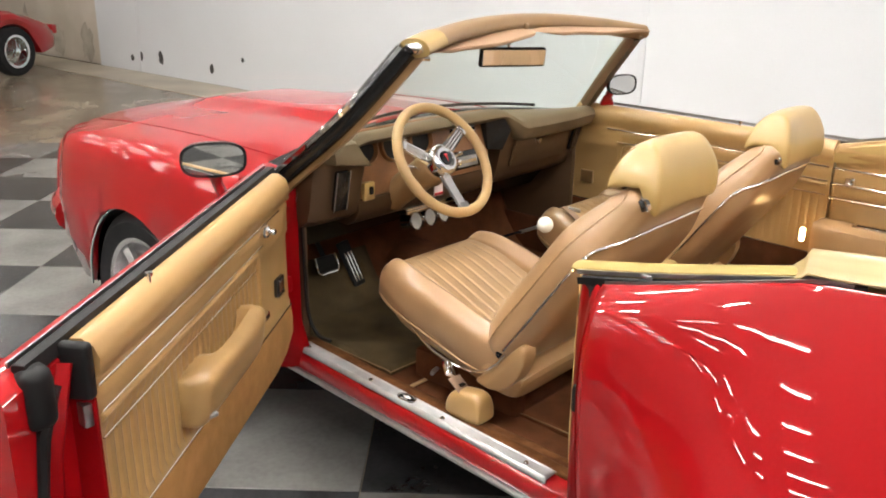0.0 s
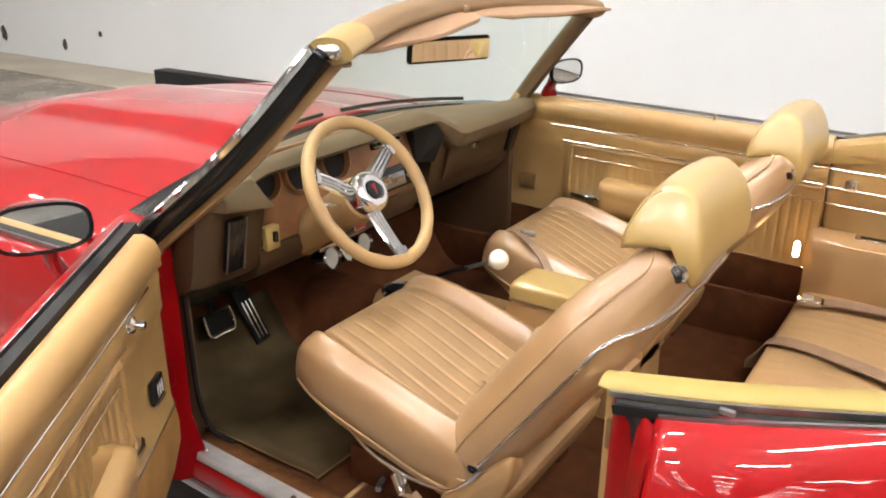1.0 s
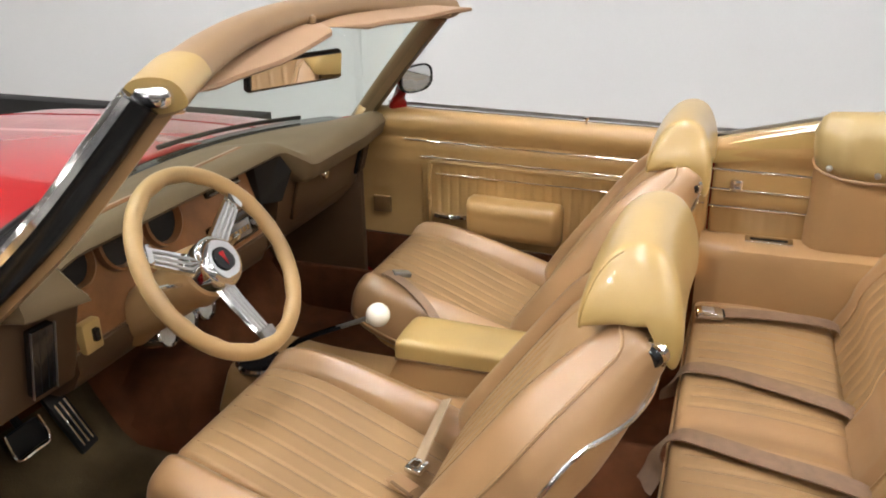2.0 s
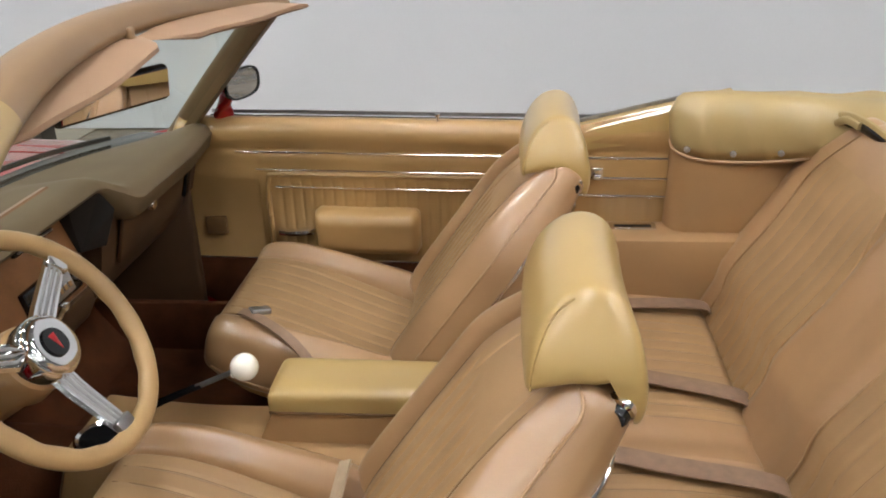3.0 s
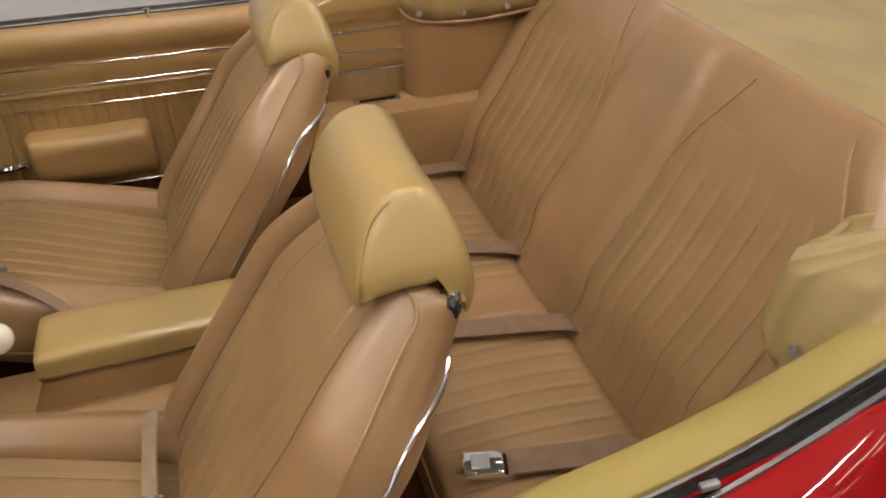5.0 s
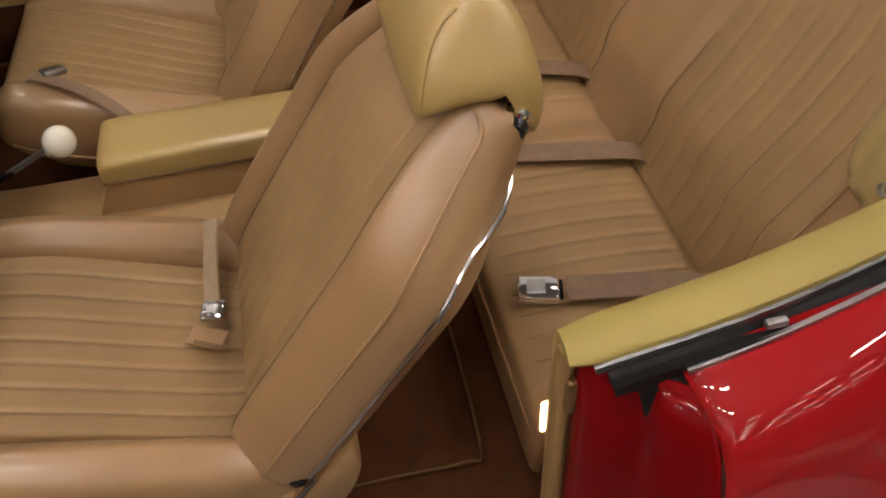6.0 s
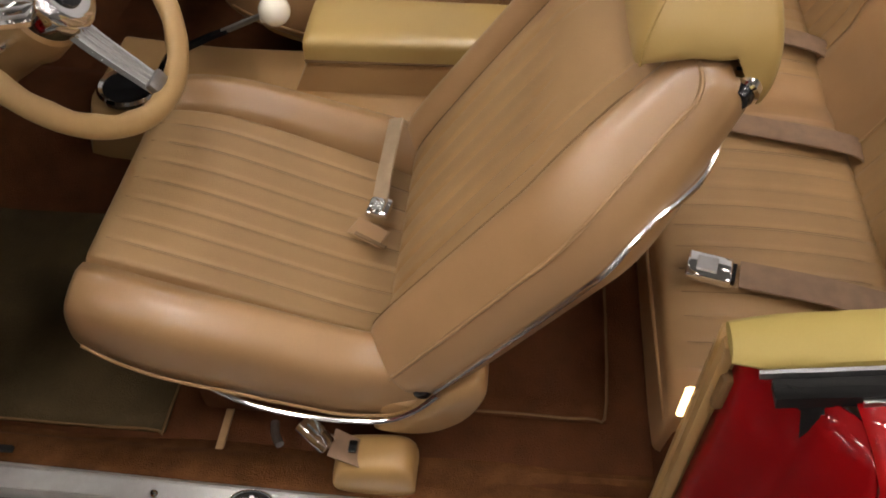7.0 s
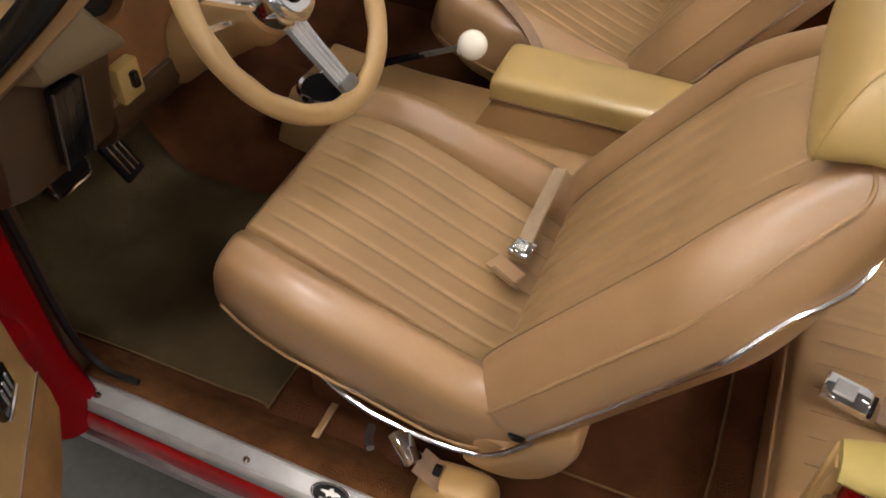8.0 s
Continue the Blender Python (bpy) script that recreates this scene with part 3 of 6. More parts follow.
def left_side_trim():
    # inside panel by the rear seat, driver side
    rows = []
    for i in range(13):
        z = 0.36 + 0.495 * i / 12
        rows.append([(-0.694 + 0.012 * math.sin(3 * z), 0.0 - 0.9 * j / 16, z + 0.12 * sstep(0, 1, i / 12) * sstep(0.0, 0.6, 0.9 * j / 16)) for j in range(17)])
    p = part("side_panel", grid(bmesh.new(), rows), VINYL_DOOR, car)
    p.modifiers.new("thick", "SOLIDIFY").thickness = 0.01
    bm = bmesh.new()
    box(bm, (-0.660, -0.004, 0.686), (0.006, 0.012, 0.055), 0.0028, 2)
    part("courtesy_lamp", bm, mat("courtesy_lens", (0.9, 0.85, 0.7), 0.3, emission=(1.0, 0.62, 0.26, 25.0)), car, "small glowing courtesy lamp lens")


left_side_trim()


# ---- front body ----
WHEEL_Y = 1.64


def front_body():
    def station(y, side):
        """Half section from the hood's middle to the lower edge."""
        edge = 0.880 + 0.014 * sstep(1.0, 1.6, y) - 0.012 * sstep(1.7, 2.1, y) - 0.055 * sstep(2.0, 2.6, y) - 0.065 * sstep(2.45, 2.72, y) ** 2
        pull = 0.012 * sstep(1.7, 2.1, y) + 0.25 * sstep(2.0, 2.74, y) ** 1.4
        lift = 0.022 * (1 - sstep(1.2, 1.8, y))
        bulge = 0.024 * (1 - sstep(2.05, 2.32, y))
        pts = [(dx, edge + dz) for dx, dz in ((0.0, 0.046 + lift + bulge), (0.16, 0.045 + lift + bulge), (0.215, 0.043 + lift + bulge * 0.8), (0.265, 0.040 + lift), (0.33, 0.036 + lift), (0.40, 0.031 + lift * 0.9), (0.47, 0.026 + lift * 0.7), (0.54, 0.020 + lift * 0.5), (0.60, 0.015 + lift * 0.3),
               (0.70, 0.006), (0.762, 0.0), (0.796, -0.008), (0.816, -0.026), (0.832, -0.065), (0.848, -0.14), (0.860, -0.24), (0.856, -0.38), (0.825, -0.60))]
        out = []
        for k, (dx, z) in enumerate(pts):
            f = sstep(0.3, 0.85, dx)
            x = dx - pull * f
            y0 = 0.99 + 0.165 * max(0, 1 - (dx / 0.74) ** 2)
            yy = y0 + (y - 1.03) * (2.70 - y0) / 1.67
            zz = max(0.27, z)
            if k >= 12:
                zz = max(z, 0.34 + math.sqrt(max(0, 0.352 ** 2 - (yy - WHEEL_Y) ** 2)))
            zz = max(zz, 0.27 + 0.17 * sstep(1.92, 2.35, yy))
            out.append((CX + side * x, yy, zz))
        return out
    ys = [1.03 + 1.67 * i / 60 for i in range(61)]
    rows = []
    for y in ys:
        r = station(y, -1)
        l = station(y, 1)
        rows.append(list(reversed(r)) + l[1:])
    part("front_body", grid(bmesh.new(), rows), RED, car, "glossy red hood and fenders", sharp=50).modifiers.new("thick", "SOLIDIFY").thickness = 0.006
    # shut lines between hood and fenders
    for k in (9, 25):
        part("shut_line", tube(bmesh.new(), [Vector(r[k]) + Vector((0, 0, 0.0004)) for r in rows[::4]], 0.0018, 6, 3), RED_SHADED, car)
    # nose
    last = rows[-1]
    mid = [(x, 2.70 + 0.05, 0.55 + (z - 0.55) * 0.92) for x, y, z in last]
    end = [(CX + (x - CX) * 0.94, 2.77, 0.55 + (z - 0.55) * 0.7) for x, y, z in last]
    end2 = [(CX + (x - CX) * 0.9, 2.73, 0.50 + (z - 0.5) * 0.45) for x, y, z in last]
    part("nose", grid(bmesh.new(), [last, mid, end, end2]), RED, car, "rounded red nose panel")
    bm = bmesh.new()
    tube(bm, [(CX - 0.735, 2.38, 0.50), (CX - 0.665, 2.57, 0.50), (CX - 0.5, 2.72, 0.50), (CX, 2.80, 0.50), (CX + 0.5, 2.72, 0.50), (CX + 0.665, 2.57, 0.50)], 0.04, 10, 6, ry=0.06)
    part("bumper", bm, RED, car)
    # inner arches, wheels
    for s in (-1, 1):
        for wy in (WHEEL_Y, WHEEL_Y - 2.745):
            wm = pose(CX + s * 0.725, wy, 0.34, 0, 90, 0)
            bm = bmesh.new()
            lathe(bm, [(0.24, -0.09), (0.30, -0.105), (0.33, -0.085), (0.34, -0.05), (0.34, 0.05), (0.33, 0.085), (0.30, 0.105), (0.24, 0.09), (0.23, 0.0), (0.24, -0.09)], wm, 40)
            w = part("wheel", bm, TYRE, car, "black tyre on a bright alloy wheel")
            bm = bmesh.new()
            d = s
            lathe(bm, [(0.245, 0.095 * d), (0.228, 0.092 * d), (0.215, 0.03 * d), (0.09, 0.045 * d), (0.05, 0.06 * d), (0.001, 0.065 * d)], wm, 40)
            part("rim", bm, WHEEL_ALLOY, w, "bright alloy rim")
            for k in range(5):
                bm = bmesh.new()
                a = 2 * math.pi * k / 5
                p = wm @ Vector((0.04 * math.cos(a), 0.04 * math.sin(a), 0.065 * d))
                q = wm @ Vector((0.222 * math.cos(a), 0.222 * math.sin(a), 0.075 * d))
                sweep(bm, [p, q], [(-0.022, -0.008), (0.022, -0.008), (0.016, 0.012), (-0.016, 0.012)], (1, 0, 0))
                part("spoke", bm, CHROME, w)
            bm = bmesh.new()
            rows = []
            for i in range(17):
                a = math.pi * i / 16
                rows.append([(CX + s * xx, wy + 0.39 * math.cos(a), 0.33 + 0.39 * math.sin(a)) for xx in (0.58, 0.68, 0.80)])
            part("wheel_well", grid(bm, rows), BLACKVINYL, car)
            if wy == WHEEL_Y:
                bm = bmesh.new()
                tube(bm, [(CX + s * (0.836 - 0.005 * math.sin(math.pi * i / 12) ** 4), wy + 0.351 * math.cos(math.pi * i / 12), 0.342 + 0.351 * math.sin(math.pi * i / 12)) for i in range(13)], 0.005, 6, 3)
                part("arch_moulding", bm, CHROME, car)
    # cowl and black base of the glass, wipers
    bm = bmesh.new()
    rows = []
    for i in range(25):
        x = -0.70 + 1.44 * i / 24
        c = 1 - ((x - CX) / 0.72) ** 2
        rows.append([(x, 1.05 + 0.11 * c, 0.925 + 0.045 * c), (x, 1.02 + 0.13 * c, 0.922 + 0.045 * c), (x, 0.97 + 0.17 * c, 0.925 + 0.045 * c), (x, 0.93 + 0.17 * c, 0.915 + 0.045 * c)])
    part("cowl", grid(bm, rows), BLACKVINYL, car, "black cowl at the foot of the windshield")
    for x0, x1 in ((-0.45, 0.02), (0.10, 0.58)):
        bm = bmesh.new()
        tube(bm, [(x0 + (x1 - x0) * k / 4, 0.995 + 0.17 * (1 - ((x0 + (x1 - x0) * k / 4 - CX) / 0.72) ** 2), 0.935 + 0.05 * (1 - ((x0 + (x1 - x0) * k / 4 - CX) / 0.72) ** 2)) for k in range(5)], 0.006, 6, 4)
        part("wiper", bm, RUBBER, car)


front_body()


# ---- windshield frame ----
PB_L, PT_L = (-0.722, 0.945, 0.905), (-0.548, 0.645, 1.250)


def rounded(profile, k=4):
    """A closed profile drawn through its points as a smooth curve."""
    n = len(profile)
    pts = smooth_path([(a, b, 0) for a, b in [*profile, *profile, *profile]], k)
    return [(p.x, p.y) for p in pts[n * k:2 * n * k]]


def header_path(dy=0.0, dz=0.0, x0=-0.545, x1=0.585, n=20, bow=0.10, rise=0.045):
    out = []
    for i in range(n + 1):
        x = x0 + (x1 - x0) * i / n
        c = 1 - ((x - CX) / 0.565) ** 2
        out.append(Vector((x, 0.632 + bow * c + dy, 1.248 + rise * c + dz)))
    return out


def windshield():
    for s in (-1, 1):
        f = (lambda p: p) if s < 0 else mirror_x
        b, t = Vector(f(PB_L)), Vector(f(PT_L))
        if s > 0:
            b.y += 0.03
        mid = (b + t) / 2 + (Vector((0, -0.010, -0.012)) if s < 0 else Vector((0, 0.004, 0.0)))
        path = smooth_path([b + (b - t) * 0.10, b, mid, t], 8)
        bm = bmesh.new()
        sweep(bm, path, rounded([(-0.030 * -s, -0.004), (-0.028 * -s, 0.018), (-0.012 * -s, 0.027), (0.014 * -s, 0.022), (0.021 * -s, 0.004), (0.014 * -s, -0.014), (-0.012 * -s, -0.018)]), (0, -0.75, 0.66))
        part("pillar_seal", bm, BLACKVINYL if s < 0 else PILLAR_SHADED, car, "black weatherstrip on the windshield pillar" if s < 0 else "tan windshield pillar", sharp=80)
        bm = bmesh.new()
        o = Vector((0.026 * -s, -0.010, -0.014))
        sweep(bm, [p + o for p in path], [(-0.012, -0.010), (-0.012, 0.010), (0.010, 0.012), (0.013, 0.0), (0.009, -0.012)], (0, -0.75, 0.66))
        part("pillar_trim", bm, VINYL if s < 0 else PILLAR_SHADED, car, "tan pillar garnish")
        bm = bmesh.new()
        o = Vector((0.026 * s, 0.006, 0.014))
        sweep(bm, [p + o for p in path], [(-0.008, -0.010), (-0.009, 0.008), (-0.003, 0.013), (0.007, 0.012), (0.009, -0.008)], (0, -0.75, 0.66))
        part("pillar_moulding", bm, CHROME, car)
        bm = bmesh.new()
        k = Vector(f((-0.535, 0.632, 1.258)))
        box(bm, k, (0.05, 0.055, 0.03), 0.012, 3)
        part("header_cap", bm, CHROME, car, "bright corner cap")
    bm = bmesh.new()
    sweep(bm, header_path(n=40), rounded([(0.012, -0.018), (-0.020, -0.020), (-0.034, -0.006), (-0.036, 0.012), (-0.024, 0.026), (0.0, 0.032), (0.026, 0.028), (0.040, 0.014), (0.042, -0.004)]), (0, 0, 1))
    part("header", bm, HEADER_SHADED, car, "tan padded windshield header", sharp=80)
    bm = bmesh.new()
    sweep(bm, [p + Vector((0, 0.002, 0.002)) for p in header_path(x0=-0.548, x1=-0.44, n=10)], rounded([(a * 1.06, b * 1.06) for a, b in ((0.012, -0.014), (-0.018, -0.012), (-0.030, -0.002), (-0.034, 0.012), (-0.024, 0.026), (0.0, 0.032), (0.026, 0.028), (0.040, 0.014), (0.042, -0.004))]), (0, 0, 1))
    part("header_end_pad", bm, VINYL_GOLD, car, "golden vinyl pad at the header corner", sharp=80)
    bm = bmesh.new()
    sweep(bm, header_path(0.045, -0.004), [(-0.008, -0.006), (0.008, -0.006), (0.008, 0.008), (-0.008, 0.008)])
    part("header_moulding", bm, CHROME, car)
    # sun visors folded along the header
    for x0, x1, sag in ((-0.50, -0.03, 0.012), (0.0, 0.60, 0.004)):
        bm = bmesh.new()
        rows = []
        right = x1 > 0.3
        P = header_path(-0.022, -0.004, x0, x1, 24)
        h0, h1 = (Vector((0.015, 0.690, 1.280)), Vector((0.55, 0.628, 1.262))) if right else (Vector((-0.495, 0.655, 1.244)), Vector((0.01, 0.695, 1.283)))
        e0, e1 = (Vector((0.045, 0.630, 1.264)), Vector((0.480, 0.510, 1.264))) if right else (Vector((-0.455, 0.640, 1.236)), Vector((0.050, 0.638, 1.274)))
        for i, p in enumerate(P):
            u = i / 24
            e = min(1, 7 * u + 0.15, 7 * (1 - u) + 0.15)
            w = 0.066 * e
            d = sag * math.sin(math.pi * u)
            arc = math.sin(math.pi * u)
            a = h0.lerp(h1, u) + Vector((0, 0.022 * arc, 0.006 * arc))
            b = e0.lerp(e1, u) + Vector((0, (0.010 if right else -0.004) * arc, (0.004 if right else -0.002) * arc + 0.003 * math.sin(9 * u)))
            b = a.lerp(b, min(1, 0.25 + 6 * u, (0.60 if right else 0.25) + 5 * (1 - u)))
            nrm = Vector((0, -0.4, 0.9)) * 0.006 * e
            rows.append([a - nrm, b - nrm, b + Vector((0, -0.004, -0.001)), b + nrm, a + nrm])
        v = part("sun_visor", grid(bm, rows, closed=True, caps=True), VISOR, car, "pinkish tan vinyl sun visor")
        bm = bmesh.new()
        tip = h1 if right else h0
        d = 0.03 if x1 > 0.3 else -0.03
        tube(bm, [tip + Vector((-d * 0.3, -0.02, -0.016)), tip + Vector((d, -0.012, -0.012))], 0.006, 8, 2)
        part("visor_rod", bm, CHROME, v)
    bm = bmesh.new()
    box(bm, (-0.005, 0.690, 1.283), (0.020, 0.016, 0.034), 0.006, 3)
    part("visor_clip", bm, HEADER_SHADED, car)
    # glass
    bm = bmesh.new()
    rows = []
    for i in range(21):
        x = i / 20
        row = []
        for j in range(9):
            v = j / 8
            xb = -0.70 + 1.44 * x
            xt = -0.53 + 1.10 * x
            c = 1 - (2 * x - 1) ** 2
            row.append((xb + (xt - xb) * v, 0.965 + 0.17 * c + (0.665 + 0.10 * c - 0.965 - 0.17 * c) * v, 0.905 + 0.05 * c + (1.235 + 0.042 * c - 0.905 - 0.05 * c) * v))
        rows.append(row)
    g = part("windshield_glass", grid(bm, rows), GLASS, car, "green tinted windshield glass")
    # inside mirror
    m = frame_of((-0.004, 0.733, 1.197), (0.93, -0.36, -0.02), (0.0, -0.10, 1.0))
    bm = bmesh.new()
    box(bm, (0, 0, 0), (0.235, 0.060, 0.02), 0.0098, 4, m)
    mir = part("rearview_mirror", bm, BLACK, car, "rearview mirror in a dark frame")
    bm = bmesh.new()
    box(bm, (0, 0, 0.0105), (0.222, 0.047, 0.003), 0.001, 1, m)
    part("mirror_glass", bm, MIRROR, mir)
    bm = bmesh.new()
    tube(bm, [(0.0, 0.748, 1.205), (0.005, 0.755, 1.245), (0.01, 0.74, 1.285)], 0.007, 8, 4)
    part("mirror_stem", bm, CHROME, mir)


windshield()


def wing_mirror(c, facing, label, housing, deep=0.085, size=1.0):
    m = frame_of(c, Vector(facing).cross((0, 0, 1)) * -1, (0, 0, 1))
    bm = bmesh.new()
    n = 28
    def oval(w, h, z):
        return [m @ Vector((size * w * math.copysign(abs(math.cos(a)) ** 0.7, math.cos(a)), size * h * math.copysign(abs(math.sin(a)) ** 0.7, math.sin(a)), z)) for a in [2 * math.pi * i / n for i in range(n)]]
    grid(bm, [oval(0.030, 0.015, -deep), oval(0.055, 0.030, -deep * 0.8), oval(0.073, 0.040, -deep * 0.35), oval(0.079, 0.043, 0.0), oval(0.079, 0.043, 0.004)], closed=True, caps=True)
    ob = part("wing_mirror", bm, housing, car, label)
    bm = bmesh.new()
    grid(bm, [oval(0.080, 0.044, 0.0), oval(0.080, 0.044, 0.008), oval(0.073, 0.038, 0.008), oval(0.073, 0.038, 0.004)], closed=True)
    part("mirror_rim", bm, BLACK, ob)
    bm = bmesh.new()
    grid(bm, [oval(0.073, 0.038, 0.0045), oval(0.073, 0.038, 0.006)], closed=True, caps=True)
    part("mirror_glass", bm, MIRROR, ob)
    return ob


wing_mirror((-0.968, 0.904, 0.996), (-0.45, -0.86, 0.14), "oval door mirror in red housing", RED)
bm = bmesh.new()
tube(bm, [(-0.95, 0.93, 0.97), (-0.945, 0.93, 0.93), (-0.93, 0.92, 0.89)], 0.022, 10, 4, ry=0.014)
part("mirror_foot", bm, RED, car)
wing_mirror((0.752, 0.785, 1.046), (-0.30, -0.94, 0.10), "oval passenger side mirror in red housing", RED, 0.035, 0.88)
bm = bmesh.new()
tube(bm, [(0.745, 0.815, 1.03), (0.735, 0.83, 0.99), (0.75, 0.84, 0.93)], 0.026, 10, 4, ry=0.016)
part("mirror_foot", bm, RED, car)


# ---- seats ----
def front_seat(xc, head_y, head_z, inner_wide, group="front bucket seats"):
    cm = frame_of((xc, 0.262, 0.490), (1, 0, 0), (0, math.cos(radians(15.5)), math.sin(radians(15.5))))

    def cushion_top(u, v):
        b = 0.034 * sstep(0.65, 0.82, abs(u)) * (0.75 + 0.25 * v)
        g = -0.017 * math.exp(-((abs(u) - 0.65) / 0.02) ** 2)
        if abs(u) < 0.65:
            g += pleat(u, 0.1625, 0.0028, 18) * sstep(0.02, 0.1, v) * (1 - sstep(0.86, 0.97, v))
        dish = -0.012 * (1 - (u / 0.65) ** 2 if abs(u) < 0.65 else 0) * math.sin(math.pi * v)
        return b + g + dish - 0.034 * (1 - sstep(0.6, 0.76, abs(u))) * (1 - sstep(0.1, 0.85, v)) + 0.004 * math.sin(math.pi * v)
    bm = bmesh.new()
    cw = lambda v: 0.247 - 0.012 * sstep(0.7, 1, v) - 0.02 * sstep(0.3, 0, v)
    pillow(bm, cm, 0.498, cw, 0.060, 0.088, 240, 44, 4.2, 5.0, cushion_top, 0.80)
    seat = part("front_seat", bm, VINYL_SEAT, car, "tan pleated vinyl bucket seat", sharp=80)
    tagged(seat, group=group)
    insert_field(seat, lambda c, n: abs(c.x - xc) < 0.65 * 0.238 and n.z > 0.5 and c.y > 0.30)
    seam_lines(seat, [0.1625 * k for k in range(-3, 4)] + [-0.65, 0.65], [0.06 + 0.90 * i / 14 for i in range(15)], lambda u, v: pillow_at(cm, 0.498, cw, 0.060, 4.2, 5.0, cushion_top, 0.80, u, v))
    # piping round the cushion's lower edge
    for s in (-1, 1):
        bm = bmesh.new()
        P = [pillow_at(cm, 0.498, cw, -0.088, 4.2, 5.0, None, 0.80, s * 0.992, 0.05 + 0.90 * i / 12, 0.0015) for i in range(13)]
        tube(bm, P, 0.0025, 6, 4)
        part("piping", bm, PIPING, seat)
    # shell under the cushion
    bm = bmesh.new()
    pillow(bm, frame_of((xc, 0.232, 0.470), (1, 0, 0), (0, math.cos(radians(12)), math.sin(radians(12)))), 0.47, lambda v: 0.240 - 0.02 * v, 0.03, 0.075, 30, 20, 5, 5, None, 0.8)
    part("seat_shell", bm, VINYL, seat, "tan lower seat shell")
    for s in (-1, 1):
        part("seat_track", box(bmesh.new(), (xc + s * 0.15, 0.46, 0.385), (0.05, 0.36, 0.09), 0.01), CARPET, seat)
    bm = bmesh.new()
    tube(bm, [(xc - 0.235, 0.50, 0.433), (xc - 0.255, 0.495, 0.433), (xc - 0.27, 0.485, 0.436)], 0.006, 8, 3)
    part("adjust_lever", bm, STEEL, seat)
    # backrest: pleated insert, raised bolsters with a broad outer facet, side band, chrome, rounded shell
    lean = radians(35.5)
    Y = Vector((0, -math.sin(lean), math.cos(lean)))
    Z = Vector((0, math.cos(lean), math.sin(lean)))
    o = Vector((xc, 0.30, 0.50)) + Y * 0.020 + Z * 0.03
    M = frame_of(o, (-1, 0, 0), Y)
    L = 0.552
    half = smooth_path([(x, w, 0) for x, w in ((0.1470, 0.055), (0.1505, 0.038), (0.1530, 0.042), (0.159, 0.063), (0.171, 0.076), (0.184, 0.080), (0.199, 0.075), (0.214, 0.064), (0.228, 0.049), (0.237, 0.036), (0.242, 0.022), (0.245, 0.006), (0.244, -0.012), (0.239, -0.026), (0.222, -0.048), (0.19, -0.060), (0.10, -0.064), (0.0, -0.066))], 3)
    PIPE, CHROME_AT = 27, 36

    def back_insert(x, v):
        w = 0.055 + 0.006 * math.sin(math.pi * v)
        w += pleat(x, 0.0375, 0.0040, 13) * (1 - sstep(0.60, 0.66, v))
        seam = -0.0022 * math.exp(-((v - 0.66) / 0.008) ** 2) * (abs(x) < 0.095)
        if v > 0.66:
            seam -= 0.0022 * math.exp(-((abs(x) - 0.095) / 0.003) ** 2)
        return w + seam

    def back_at(x, w, v, out=0.0):
        q = 2 * v - 1
        ev = max(0.0, 1 - abs(q) ** 9) ** (1 / 4.5)
        k = (1 - 0.33 * sstep(0.60, 1.02, v)) * (0.86 + 0.14 * ev)
        x -= inner_wide * sstep(0.0, 0.22, -x)
        flat = 1 - 0.34 * sstep(0.66, 1.0, v)
        return M @ Vector((x * k + math.copysign(out, x), L * v, w * flat * (0.30 + 0.70 * ev)))
    bm = bmesh.new()
    rows = []
    for j in range(65):
        v = 0.5 + 0.5 * math.sin(math.pi / 2 * (2 * j / 64 - 1))
        row = [back_at(x, back_insert(x, v), v) for x in [-0.146 + 0.292 * i / 140 for i in range(141)]]
        row += [back_at(p.x, p.y, v) for p in half]
        row += [back_at(-p.x, p.y, v) for p in reversed(half[:-1])]
        rows.append(row)
    grid(bm, rows, closed=True, caps=True)
    back = part("backrest", bm, VINYL_SEAT, seat, "pleated tan vinyl backrest", sharp=80)
    insert_field(back, lambda c, n: abs(c.x - xc) < 0.150 * (1 - 0.27 * sstep(0.80, 0.98, c.z)) and n.y > 0.4)
    vs = [0.05 + 0.54 * i / 12 for i in range(13)]
    for k in range(-3, 4):
        part("seam", tube(bmesh.new(), [back_at(0.0375 * k, back_insert(0.0375 * k, v) + 0.0003, v) for v in vs], 0.0013, 5, 2), SEAM, seat)
    for s in (-1, 1):
        # insert edge seam, darkened on one side to deepen the crease's shade
        part("seam", tube(bmesh.new(), [back_at(s * (0.1465 + 0.02 * sstep(0.82, 0.96, v)), 0.0545 + 0.006 * math.sin(math.pi * v), v) for v in [0.05 + 0.90 * i / 24 for i in range(25)]], 0.0016 if s > 0 else 0.0009, 5, 2), STITCH if s > 0 else SEAM, seat)
        # dark line on the bolster crest, painting in the crease's shade
        if s > 0:
            part("crest_shade_line", tube(bmesh.new(), [back_at(s * (0.1765 + 0.026 * sstep(0.84, 0.97, v)), 0.0792 - 0.008 * sstep(0.84, 0.97, v), v) for v in [0.05 + 0.90 * i / 24 for i in range(25)]], 0.0015, 5, 2), SEAM, seat)
        P = [back_at(s * half[PIPE].x, half[PIPE].y, v, 0.001) for v in (0.015, 0.03, 0.06, 0.12, 0.2, 0.3, 0.4, 0.5, 0.6, 0.7, 0.78, 0.85, 0.90, 0.94)]
        P += [back_at(s * half[n].x, half[n].y, v, 0.001) for n, v in ((PIPE - 3, 0.966), (PIPE - 7, 0.977), (PIPE - 12, 0.98), (PIPE - 17, 0.978))]
        part("piping", tube(bmesh.new(), P, 0.0026, 6, 5), PIPING, seat)
        c = half[CHROME_AT]
